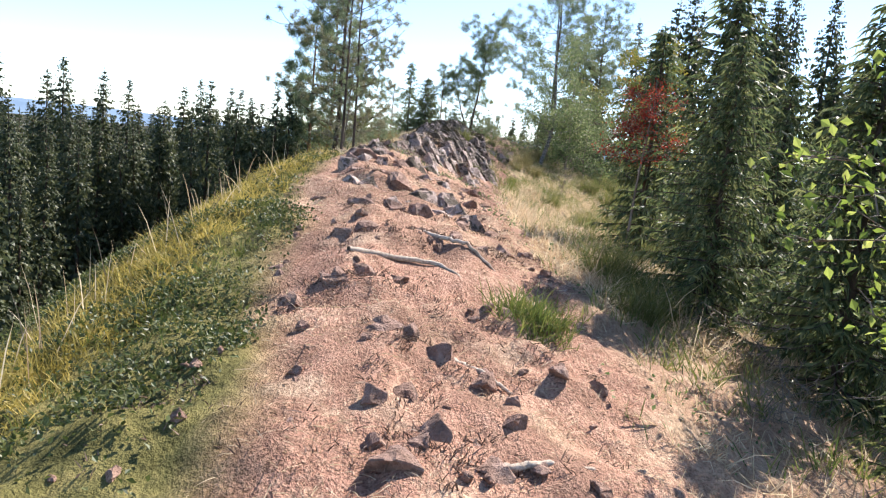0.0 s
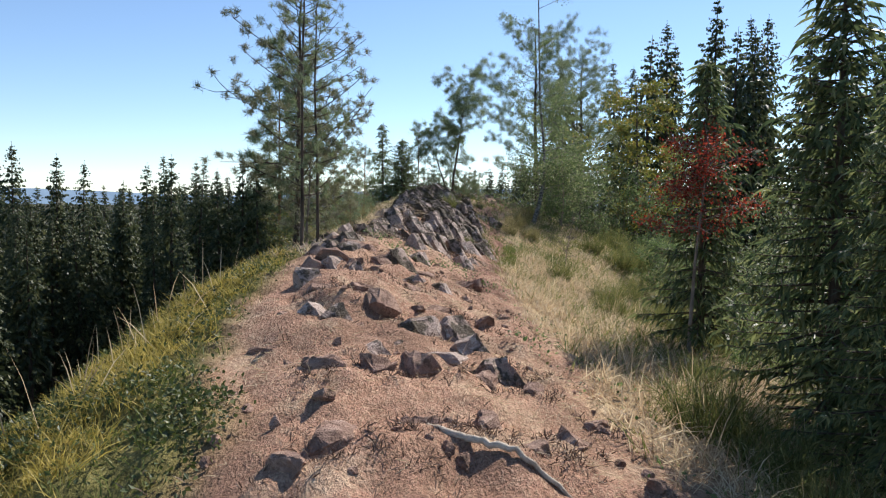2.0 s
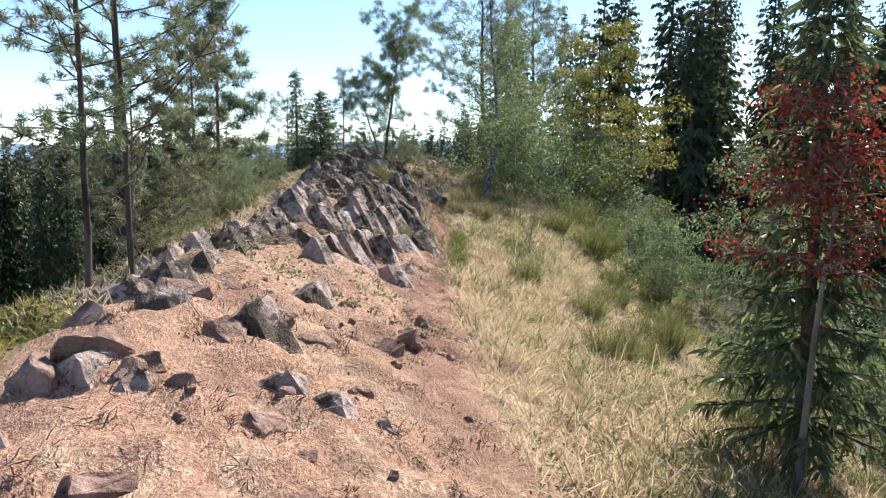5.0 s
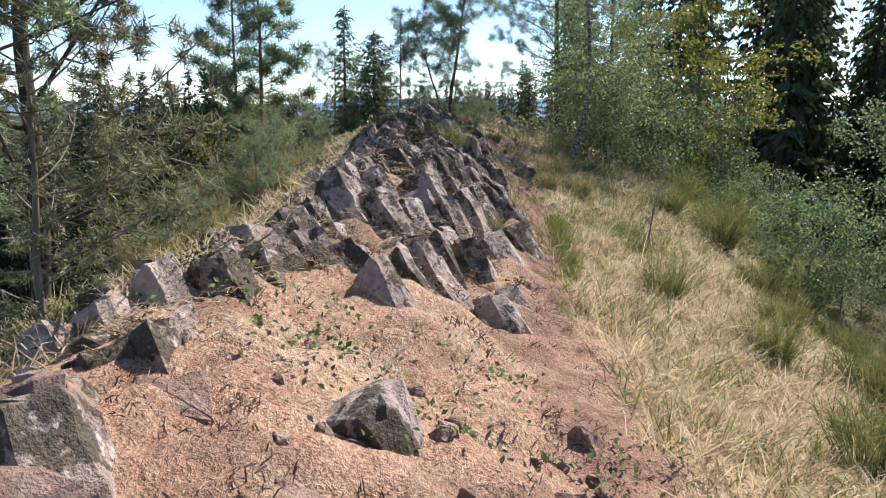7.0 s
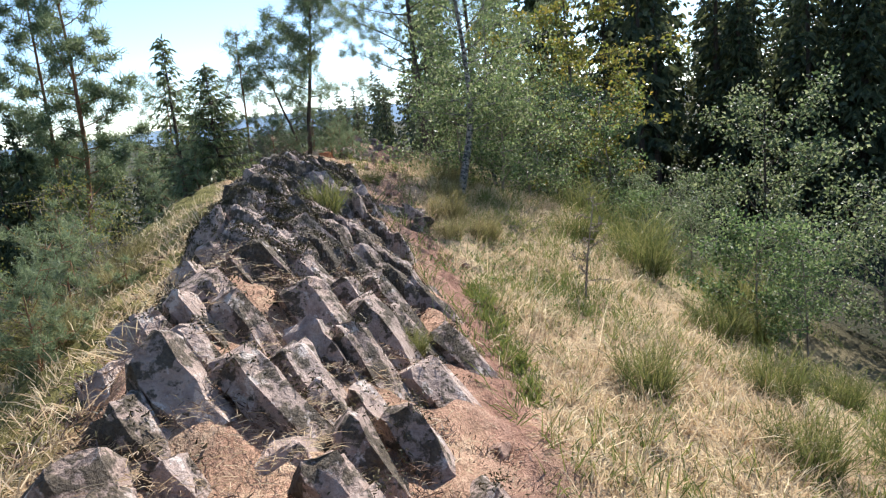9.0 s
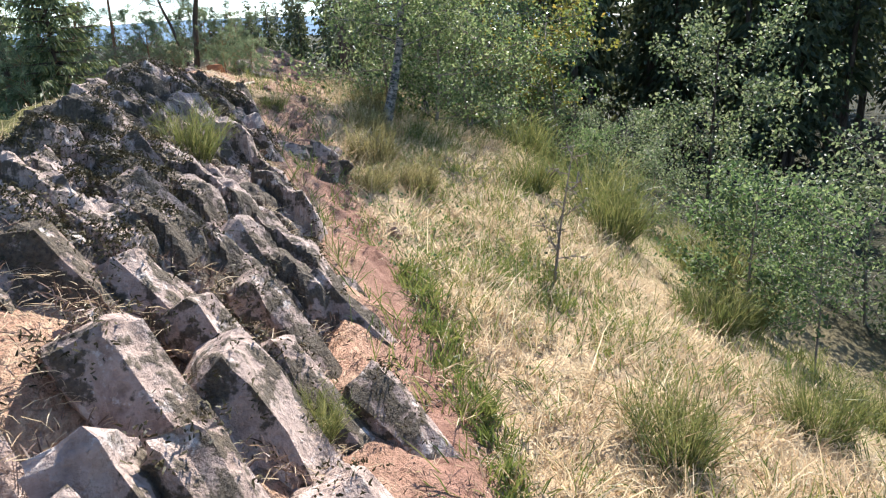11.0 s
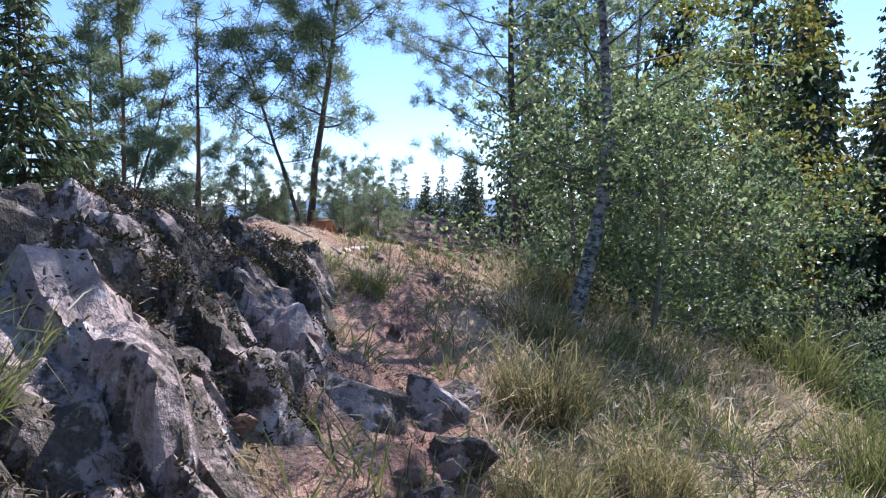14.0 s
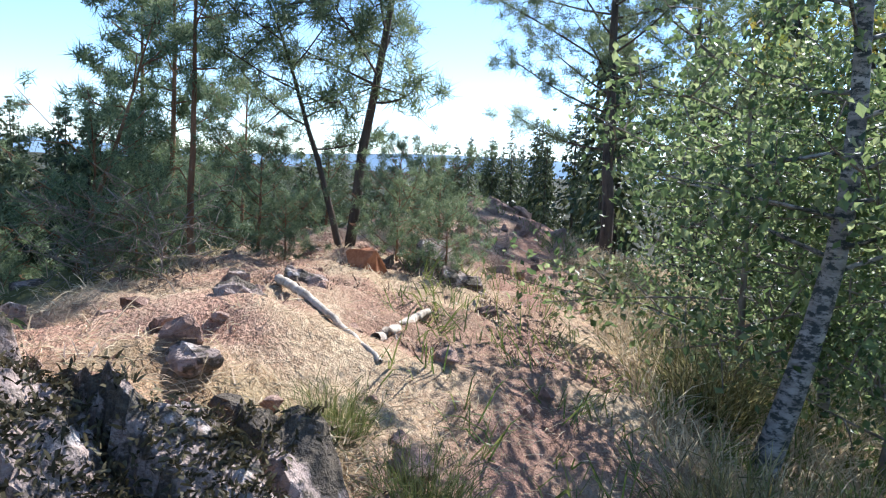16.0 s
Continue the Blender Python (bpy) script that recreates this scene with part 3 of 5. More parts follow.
def broom(h, r, n, seed, material, label, name="broom_shrub", curve=0.25):
    """A shrub of many thin upright stems."""
    rng = np.random.default_rng(seed)
    a, d = rng.uniform(0, 6.283, n), np.sqrt(rng.random(n)) * r * 0.45
    base = np.stack([np.cos(a) * d, np.sin(a) * d, np.zeros(n) - 0.03], 1)
    way = unit(np.stack([np.cos(a) * d / r * 1.1, np.sin(a) * d / r * 1.1, np.ones(n)], 1) + rng.normal(0, 0.16, (n, 3)))
    ln = h * rng.uniform(0.45, 1.1, n)
    v, f = blades(base, way, ln, 0.012, rng.uniform(0.0, curve, n), rng)
    k = n * 4
    pick = rng.integers(0, n, k)
    at = base[pick] + way[pick] * ln[pick, None] * rng.uniform(0.25, 0.9, (k, 1))
    v2, f2 = blades(at, unit(way[pick] + rng.normal(0, 0.5, (k, 3))), ln[pick] * rng.uniform(0.12, 0.4, k), 0.008, rng.uniform(0, curve, k), rng)
    root = tagged(new(name), label, "shrub")
    part("clump", mesh_of("clump", v, f, material), root)
    part("foliage", mesh_of("foliage", v2, f2, material), root)
    return root


def place(ob, x, y, sink=0.06, turn=0.0, s=1.0):
    ob.matrix_basis = pose(x, y, ground_z(x, y) - sink, 0, 0, turn) @ Matrix.Scale(s, 4)
    return ob


def put_copy(ob, x, y, z=None, turn=0.0, s=1.0, sink=0.08, group=""):
    m = pose(x, y, (ground_z(x, y) if z is None else z) - sink, 0, 0, turn) @ Matrix.Scale(s, 4)
    made = copy_thing(ob, m)
    made.matrix_basis = m
    return made


# ------------------------------------------------------------ the forest below, left and right
tall = [spruce(15.0, 2.9, 11, SPRUCE, 1.0, 0.14), spruce(13.0, 2.4, 12, SPRUCE, 1.0, 0.30), spruce(16.5, 3.1, 13, SPRUCE, 1.0, 0.10, droop=0.45), spruce(11.0, 2.2, 14, SPRUCE, 1.0, 0.26)]
HEIGHTS = (15.0, 13.0, 16.5, 11.0)
rng = np.random.default_rng(21)


def forest_spruce(x, y, top, kind, first=[True] * 4):
    """A forest spruce whose tip stands at the height top."""
    z = ground_z(x, y)
    s = (top - z + 0.2) / HEIGHTS[kind]
    if first[kind]:
        first[kind] = False
        tall[kind].matrix_basis = pose(x, y, z - 0.2, 0, 0, rng.uniform(0, 360)) @ Matrix.Scale(s, 4)
        return tall[kind]
    return put_copy(tall[kind], x, y, None, rng.uniform(0, 360), s, 0.2)


# the row whose tips stand against the sky on the valley side
for i, (x, y, top) in enumerate(((-33.4, 46, 2.4), (-31.2, 47, 5.2), (-29.0, 46, 6.7), (-26.6, 47, 4.4), (-24.4, 45, 5.2), (-22.4, 46, 4.6), (-20.4, 45, 4.2), (-18.5, 46, 3.1), (-16.7, 46, 2.9), (-15.4, 45.5, 4.6),
                                 (-14.1, 46, 4.3), (-12.6, 46, 3.6), (-11.3, 46, 4.6), (-10.3, 46, 4.6), (-12.4, 48, 3.6), (-9.6, 50, 3.4), (-6.2, 52, 3.0), (-4.4, 54, 3.6), (-23.8, 60, 3.0), (-22.6, 60, 4.9), (-21.0, 60, 5.6), (-18.7, 60, 5.1), (-17.0, 60, 4.5),
                                 (-25.6, 40, 2.2), (-21.2, 38, 1.6), (-29.6, 41, 3.2), (-18.0, 40, 1.4), (-33.8, 43, 3.0), (-14.6, 41, 1.2), (-12.0, 38, 0.6))):
    forest_spruce(x, y, top, i % 4)
for x, y, top in ((-29.8, 26, 2.0), (-25.8, 20, 0.6), (-34, 30, 3.0), (-22, 17.4, -0.4), (-20, 23, 0.0), (-28, 14.5, 1.0), (-24, 27.4, 1.2), (-18, 31.8, 0.6), (-16, 27, -0.8), (-38, 34, 4.0), (-46, 32, 5.0), (-40, 20, 3.0), (-44, 49, 4.6)):
    forest_spruce(x, y, top, int(x) % 4)
for i in range(130):
    y = rng.uniform(14, 120)
    x = -13.0 - 0.10 * y - abs(rng.normal(0, 9))
    forest_spruce(x, y, 0.6 + 0.036 * math.hypot(x, y) + rng.uniform(-1.8, 0.3), int(rng.integers(0, 4)))
# the dark stand on the other side
for i, (x, y, top) in enumerate(((8.5, 50, 11.6), (11.8, 48, 11.0), (13.6, 48, 12.6), (15.0, 48, 13.6), (17.8, 48, 15.0), (20.8, 48, 14.0), (19.0, 45, 12.6), (21.7, 44, 12.8), (23.8, 44, 9.4), (26.5, 42, 11.5), (17.0, 43, 12.0), (24.5, 38, 11.0),
                                 (29.0, 40, 12.0), (32.0, 36, 11.0), (28.0, 33, 10.5), (35.0, 32, 10.0), (16.5, 52, 13.0), (14.0, 54, 12.0), (10.5, 55, 11.0), (22.0, 50, 14.5))):
    forest_spruce(x, y, top, (i + 1) % 4)
for i in range(46):
    a = rng.uniform(24, 66)
    d = rng.uniform(36, 62)
    forest_spruce(1 + d * math.sin(radians(a)), 10 + d * math.cos(radians(a)), rng.uniform(6.5, 10.5), int(rng.integers(0, 4)))
for i in range(14):
    a, d = rng.uniform(21, 40), rng.uniform(36, 50)
    forest_spruce(1 + d * math.sin(radians(a)), 10 + d * math.cos(radians(a)), rng.uniform(8.5, 12), int(rng.integers(0, 4)))
for i in range(12):
    forest_spruce(rng.uniform(24, 45), rng.uniform(-6, 26), rng.uniform(5, 10), int(rng.integers(0, 4)))
# tips far ahead over the ridge
for i, (x, y, top) in enumerate(((1.1, 60, 4.2), (2.8, 60, 4.4), (3.5, 60, 4.8), (4.8, 60, 4.5), (6.0, 60, 5.3), (7.4, 59, 5.8), (9.0, 58, 6.6), (-0.6, 63, 3.6), (-2.4, 64, 3.8), (-5.0, 66, 4.4), (-8.0, 64, 4.2), (-11.0, 66, 4.6), (-14.0, 66, 5.0),
                                 (5.4, 66, 5.2), (8.2, 66, 6.6), (2.2, 68, 4.4), (10.5, 62, 7.6), (12.5, 64, 9.0), (6.8, 54, 5.0))):
    forest_spruce(x, y, top, (i + 2) % 4)
for i in range(40):
    x, y = rng.uniform(-20, 16), rng.uniform(62, 105)
    forest_spruce(x, y, 2.0 + 0.036 * y + 0.12 * max(x, 0) + rng.uniform(-2.4, -0.4), int(rng.integers(0, 4)))
for i in range(6):
    forest_spruce(rng.uniform(-8, 8), rng.uniform(-45, -25), rng.uniform(6, 10), int(rng.integers(0, 4)))

# ------------------------------------------------------------ trees on and beside the ridge
small_a = spruce(4.3, 1.05, 31, SPRUCE_YOUNG, 1.5, 0.03, 0.2, "dense dark green young spruce beside the trail", "young spruces")
place(small_a, 3.35, 8.75, 0.06, 0, 0.95)
put_copy(small_a, 4.9, 10.6, None, 250, 0.9)
put_copy(small_a, 4.5, 8.0, None, 70, 0.8)
small_b = spruce(3.6, 0.78, 32, SPRUCE_YOUNG, 1.4, 0.10, 0.2, "young spruce with light green boughs entwined with a red rowan", "young spruces")
place(small_b, 3.2, 11.2, 0.05, 40, 0.98)
put_copy(small_a, 5.31, 7.59, None, 130, 0.85)
put_copy(small_b, 4.6, 13.92, None, 210, 0.7)
for x, y, s, a in ((2.85, 7.2, 0.66, 100), (3.6, 6.1, 0.8, 20), (4.54, 4.85, 0.8, 300), (3.64, 4.42, 0.7, 250), (3.75, 3.12, 0.75, 170)):
    put_copy(small_a, x, y, None, a, s)
tagged(place(spruce(2.7, 1.2, 33, SPRUCE_YOUNG, 1.3, 0.05, 0.15, "small dark spruce with wide boughs on the rocky crest", "young spruces"), -0.78, 23.35, 0.05, 0, 0.64), "", "", "young spruces")

rowan = broadleaf("rowan_tree", "slender rowan with bright red autumn leaves", "tree", [(0, 0, 0), (0.05, 0.0, 1.2), (0.15, -0.05, 2.5)], 0.026, 18, 0.58, 3000, 0.034, RED_LEAF, TWIG, 41, 0.58, 0.26, upward=0.3, squash=0.7)
place(rowan, 2.9, 10.75, 0.05, 0, 1.0)

larch = pine(6.8, 0.16, 0.95, 51, "thin sparse conifer with lichened drooping twigs on the edge", (0.1, 0.15), 22, 0.10, 0.038, None, 34, bark=BARK, flat=0.35, tuft_step=0.30)
place(larch, -1.55, 11.8, 0.1, 0, 0.66)
larch_b = pine(5.6, 0.2, 0.8, 52, "thin sparse conifer with bare lower stem", (-0.1, 0.1), 22, 0.10, 0.034, None, 26, bark=BARK, flat=0.35, tuft_step=0.32)
place(larch_b, -1.42, 12.3, 0.1, 0, 0.7)
lichened = pine(4.4, 0.12, 1.0, 57, "half-dead conifer draped with grey lichen at the rim", (0.12, -0.1), 30, 0.09, 0.05, None, 34, bark=BARK, flat=0.45, tuft_step=0.2, crown_mat=LARCH, group="")
place(lichened, -2.0, 13.75, 0.1)
thin_spruce = spruce(2.9, 0.55, 34, SPRUCE_YOUNG, 1.0, 0.12, 0.1, "thin dark spruce on the crest", "young spruces", 0.7)
place(thin_spruce, -1.36, 23.9, 0.05, 0, 0.85)
lich = pine(2.6, 0.05, 0.95, 53, "half-dead conifer bush with grey lichen and yellow-green tips", (0.1, -0.1), 34, 0.08, 0.03, None, 30, bark=TWIG, flat=0.6, tuft_step=0.16, crown_mat=LARCH, group="")
place(lich, -1.75, 13.3, 0.1, 0, 0.7)

tall_pine = pine(17.0, 0.40, 2.0, 54, "tall pine with a reddish bare stem and high crown", (0.3, 0), 26, 0.42, 0.16, None, 30, group="tall pines", tuft_step=0.6, flat=0.25)
z0 = ground_z(-8.4, 47.0)
tall_pine.matrix_basis = pose(-8.4, 47.0, z0 - 0.1, 0, 0, 20) @ Matrix.Scale((11.4 - z0) / 17.0, 4)
put_copy(tall_pine, -9.1, 48.0, None, 150, (10.6 - z0) / 17.0)
back_pine = pine(7.4, 0.3, 1.3, 62, "pine with a straight reddish stem behind the crest", (0.1, 0), 30, 0.2, 0.09, None, 26, flat=0.4, tuft_step=0.2)
place(back_pine, -3.3, 39.4, 0.1, 0, 1.0)

fork = pine(3.9, 0.32, 1.05, 55, "forked pine with long blue-green needles on the crest", (0.45, 0), 34, 0.16, 0.05, None, 22, bark=BARK, tuft_step=0.11)
place(fork, 0.73, 26.88, 0.06)
fork_b = pine(2.3, 0.35, 0.7, 56, "second stem of the forked pine leaning away", (-0.75, 0.1), 34, 0.16, 0.032, None, 12, bark=BARK, tuft_step=0.12)
place(fork_b, 0.66, 26.91, 0.0)
stem = pine(2.5, 0.55, 0.2, 58, "spindly young pine with few needle tufts", (0.05, 0), 26, 0.14, 0.03, None, 9, tuft_step=0.2)
place(stem, -0.36, 26.31, 0.05)
bent = pine(1.9, 0.6, 0.22, 59, "spindly pine stem bent sideways on the crest", (0.5, 0.1), 26, 0.14, 0.025, None, 6, tuft_step=0.2)
place(bent, -1.13, 26.02, 0.05)
far_pine = pine(8.2, 0.22, 2.3, 60, "tall pine with broad layered boughs beside the trail", (-0.3, 0.2), 34, 0.20, 0.12, None, 34, flat=0.3, tuft_step=0.24, bark=BARK)
place(far_pine, 4.7, 34.0, 0.1)
put_copy(far_pine, 7.4, 37.54, None, 120, 1.1)

# pine scrub along the crest
scrub = pine(1.5, 0.05, 0.75, 61, "low bushy green pine on the crest", (0, 0), 30, 0.13, 0.03, None, 16, flat=0.8, tuft_step=0.15, group="pine scrub")
place(scrub, -0.89, 25.88, 0.08, 0, 0.7)
for x, y, s, a in ((-1.46, 24.87, 0.4, 40), (1.15, 26.45, 0.45, 10), (0.06, 26.6, 0.6, 250), (1.49, 27.89, 0.6, 70), (-0.87, 27.75, 0.5, 170), (-1.85, 26.45, 0.5, 220), (1.02, 29.48, 0.6, 300),
                   (0.14, 29.76, 0.7, 20), (-2.29, 21.12, 0.5, 60), (1.52, 26.02, 0.36, 140), (-1.07, 23.14, 0.45, 200), (-0.42, 25.44, 0.35, 15), (0.41, 25.88, 0.32, 75), (-1.59, 25.88, 0.5, 95), (-1.5, 16.8, 0.4, 130), (-1.6, 18.0, 0.48, 280), (-1.8, 15.6, 0.36, 45)):
    put_copy(scrub, x, y, None, a, s)

# birch and leafy shrubs on the sunny side
birch = broadleaf("birch_tree", "leaning birch with patchy white bark and glossy leaves", "tree", [(0, 0, 0), (0.14, 0.02, 0.5), (0.29, 0.05, 1.1), (0.36, 0.08, 1.7), (0.28, 0.05, 2.8), (0.15, 0.0, 3.8), (0.0, 0.0, 8.2)], 0.078, 34, 1.15, 9500, 0.056, BIRCH_LEAF, BIRCH, 71, 0.34, 0.35, upward=0.3)
place(birch, 3.14, 24.5, 0.08)
put_copy(birch, 4.31, 25.88, None, 200, 0.6)
hazel = broadleaf("leafy_shrub", "dense leafy shrub with glossy green leaves", "shrub", [(0, 0, 0), (0.1, 0.0, 0.9), (0.05, 0.1, 2.2)], 0.03, 18, 1.0, 3600, 0.058, BIRCH_LEAF, TWIG, 72, 0.08, 0.4, group="shrubs below the birch")
place(hazel, 4.05, 24.9, 0.06, 0, 1.0)
for x, y, s, a in ((3.5, 25.6, 1.15, 80), (4.89, 25.59, 1.0, 200), (5.96, 28.18, 1.2, 20), (5.13, 29.62, 1.3, 140), (7.45, 30.05, 1.3, 250), (4.1, 27.17, 0.9, 30)):
    put_copy(hazel, x, y, None, a, s)
maple = broadleaf("maple_tree", "young maple with yellow-green leaves turning orange", "tree", [(0, 0, 0), (0.1, 0, 2.5), (0.0, 0.1, 6.0)], 0.07, 30, 1.5, 6500, 0.11, YELLOW_LEAF, BARK, 73, 0.2, 0.4, upward=0.25, squash=0.5)
place(maple, 7.95, 30.5, 0.06, 0, 1.15)
put_copy(maple, 11.34, 36.1, None, 90, 1.0)
sapling = broadleaf("rowan_sapling", "slender sapling with feathery green leaves", "tree", [(0, 0, 0), (0.06, 0, 0.8), (0.22, 0.05, 1.9)], 0.014, 14, 0.5, 2000, 0.045, GREEN_LEAF, TWIG, 74, 0.38, 0.22)
place(sapling, 8.0, 28.1, 0.05, 140, 1.9)
bare_sapling = broadleaf("bare_sapling", "thin dead sapling with a few withered leaves", "tree", [(0, 0, 0), (0.05, 0, 0.5), (0.2, 0.05, 1.25)], 0.016, 12, 0.2, 120, 0.035, LARCH, TWIG, 79, 0.2, 0.12)
place(bare_sapling, 3.22, 19.6, 0.05)
put_copy(sapling, 5.77, 19.11, None, 60, 0.9)
willow = broadleaf("willow_tree", "rounded willow with silvery green leaves", "tree", [(0, 0, 0), (0.1, 0.1, 3.0), (0.0, 0.0, 7.2)], 0.09, 34, 2.0, 9500, 0.12, GREY_LEAF, BARK, 75, 0.12, 0.55, upward=0.5)
willow.matrix_basis = pose(13.4, 29.7, -5.0, 0, 0, 0)
small_willow = broadleaf("willow_shrub", "willow shrub with silvery green leaves", "shrub", [(0, 0, 0), (0.1, 0.1, 1.0), (0.0, 0.0, 2.2)], 0.03, 22, 1.0, 4800, 0.065, GREY_LEAF, TWIG, 76, 0.08, 0.4, upward=0.5, group="willow shrubs")
place(small_willow, 9.51, 18.24)
for x, y, s, a in ((9.33, 21.41, 1.1, 50), (8, 15.08, 1.0, 120), (8, 25.73, 0.7, 310), (7.05, 23.43, 0.55, 30), (8.35, 28.04, 0.7, 120)):
    put_copy(small_willow, x, y, None, a, s)
green_shrub = broadleaf("green_shrub", "bright green leafy shrub on the slope", "shrub", [(0, 0, 0), (0.05, 0.1, 0.9), (0.0, 0.0, 2.0)], 0.025, 20, 0.85, 4200, 0.07, GREEN_LEAF, TWIG, 77, 0.1, 0.35, upward=0.5, group="green shrubs")
place(green_shrub, 5.85, 20.1, 0.06, 0, 0.8)
for x, y, s, a in ((7.6, 21.4, 0.6, 50), (5.2, 15.36, 0.5, 150), (4.64, 12.77, 0.6, 220), (6.96, 25.16, 0.6, 90), (6.63, 13.06, 0.8, 200)):
    put_copy(green_shrub, x, y, None, a, s)
maple_young = broadleaf("maple_sapling", "young maple with broad bright green leaves", "tree", [(0, 0, 0), (0.12, 0.1, 0.9), (0.05, 0.1, 2.3)], 0.022, 18, 0.7, 1100, 0.072, MAPLE_LEAF, TWIG, 78, 0.5, 0.3)
place(maple_young, 3, 4.06)

# broom and dry shrubs
broom_a = broom(1.0, 0.65, 330, 81, BROOM, "green broom shrub with thin upright stems")
place(broom_a, 2.85, 13.92, 0.05, 0, 0.6)
for x, y, s, a in ((3.31, 16.23, 0.55, 0), (4.18, 17.67, 0.55, 80), (1.96, 7.73, 0.62, 40), (2.17, 7.3, 0.55, 140), (2.56, 9.6, 0.42, 200), (3.6, 14.93, 0.5, 120), (4.79, 19.4, 0.6, 30), (1.98, 6.29, 0.45, 60), (2.22, 6.72, 0.5, 60), (2.66, 17.24, 0.5, 10), (0.45, 20.0, 0.46, 20), (0.77, 17.09, 0.24, 200), (1.1, 23.28, 0.26, 200), (1.4, 22.92, 0.28, 90), (3.48, 11.91, 0.7, 33), (5.04, 21.56, 0.9, 10), (5.83, 23.14, 1.0, 70), (5.19, 17.96, 0.5, 130), (5.84, 20.12, 0.6, 190), (4.5, 22.56, 0.7, 250), (6.64, 21.7, 1.0, 310), (4.41, 16.23, 0.7, 15), (5.78, 25.44, 1.0, 45), (7.28, 26.88, 1.1, 95), (5.93, 16.52, 0.9, 60)):
    put_copy(broom_a, x, y, None, a, s)
heath = broom(0.85, 0.6, 420, 82, HEATH, "dry yellowish broom clump beside the trail", curve=0.35)
place(heath, 2.32, 22.13, 0.06, 0, 0.62)
for x, y, s, a in ((2.61, 23.57, 0.65, 50), (2.06, 21.12, 0.45, 120), (2.64, 21.56, 0.55, 20), (3.05, 25.01, 0.65, 80)):
    put_copy(heath, x, y, None, a, s)
dead = broadleaf("dead_brush", "leafless grey brushwood tangled on the slope", "shrub", [(0, 0, 0), (0.1, 0.0, 0.4), (0.0, 0.1, 0.9)], 0.010, 26, 0.75, 12, 0.03, LARCH, TWIG, 83, 0.05, 0.4, group="dead brushwood", upward=0.4)
place(dead, -1.84, 16.23, 0.06, 0, 0.5)
for x, y, s, a in ((-1.72, 17.67, 0.45, 130), (-1.58, 19.11, 0.5, 10), (-0.64, 25.16, 0.5, 10), (-0.06, 24.87, 0.55, 100), (3.35, 21.84, 0.5, 90), (2.59, 4.85, 0.45, 200), (2.83, 6, 0.5, 20), (2.92, 7.3, 0.5, 300), (2.35, 3.56, 0.35, 100)):
    put_copy(dead, x, y, None, a, s)
yellow_bush = broadleaf("yellow_shrub", "sparse shrub with small yellow-green leaves", "shrub", [(0, 0, 0), (0.1, 0.0, 0.8), (0.0, 0.1, 1.7)], 0.018, 18, 0.75, 2200, 0.04, YELLOW_LEAF, TWIG, 84, 0.1, 0.4, group="yellow shrubs", upward=0.5)
place(yellow_bush, -2.04, 17.24, 0.06, 0, 0.5)
for x, y, s, a in ((-1.55, 15.8, 0.45, 50), (-1.44, 17.24, 0.5, 120), (-1.33, 18.39, 0.45, 20), (-1.4, 19.54, 0.5, 80), (-1.81, 17.81, 0.6, 200), (-1.8, 14.93, 0.5, 310), (-2.17, 18.53, 0.7, 10)):
    put_copy(heath, x, y, None, a, s)
for x, y, s, a in ((-2.3, 15.36, 0.5, 70), (-2.55, 18.82, 0.5, 20), (-1.95, 20.26, 0.6, 100)):
    put_copy(yellow_bush, x, y, None, a, s)

# ------------------------------------------------------------ grass and low cover
def strew(name, label, material, n, region, length, width, sag, lean=0.35, seed=0, clump=1.0, per=9):
    """Grass blades over a part of the plan; region gives the chance at each place."""
    r = np.random.default_rng(seed)
    x0, x1, y0, y1 = region[0]
    cx, cy = r.uniform(x0, x1, n * 6), r.uniform(y0, y1, n * 6)
    keep = r.random(n * 6) < region[1](cx, cy)
    cx, cy = cx[keep][:n], cy[keep][:n]
    k = len(cx)
    x = np.repeat(cx, per) + r.normal(0, 0.045 * clump, k * per)
    y = np.repeat(cy, per) + r.normal(0, 0.045 * clump, k * per)
    base = np.stack([x, y, height(x, y) - 0.015], 1)
    tilt = np.repeat(r.normal(0, lean, (k, 2)), per, 0) + r.normal(0, lean, (k * per, 2))
    way = unit(np.concatenate([tilt, np.ones((k * per, 1))], 1))
    ln = length * np.repeat(r.uniform(0.5, 1.3, k), per) * r.uniform(0.5, 1.15, k * per)
    me = mesh_of(name, *blades(base, way, ln, width, r.uniform(0.2, 1.0, k * per) * sag, r), material)
    return tagged(new(name, me), label, "grass", kind="stuff")


def right_bank(x, y):
    (_, _), (_, _), _, (xp, _), (xr, _) = section(y)
    return np.interp(y, [5.1, 9.5], [0.3, 1.0]) * (1 - dirt_mask(x, y)) * (x > xp) * np.clip(1.5 - (x - xr) / 3, 0.15, 1) * np.clip(fbm(x, y, 0.9, 3) * 2.2 - 0.45, 0.08, 1)


def left_rim(x, y):
    (xl, _), (xc, _), *_ = section(y)
    return (1 - dirt_mask(x, y)) * (x < xc) * np.clip(1 - np.abs(x - xl + 0.1) / 0.65, 0, 1)


def left_cover(x, y):
    (xl, _), (xc, _), *_ = section(y)
    return (1 - dirt_mask(x, y)) * (x < xc) * np.clip(1.3 - (xl - x) / 2.5, 0, 1) * (fbm(x, y, 1.2, 3) * 1.6 - 0.2)


def on_dirt(x, y):
    return dirt_mask(x, y) * np.clip(fbm(x, y, 1.7, 3) * 3.2 - 1.2, 0.12, 1)


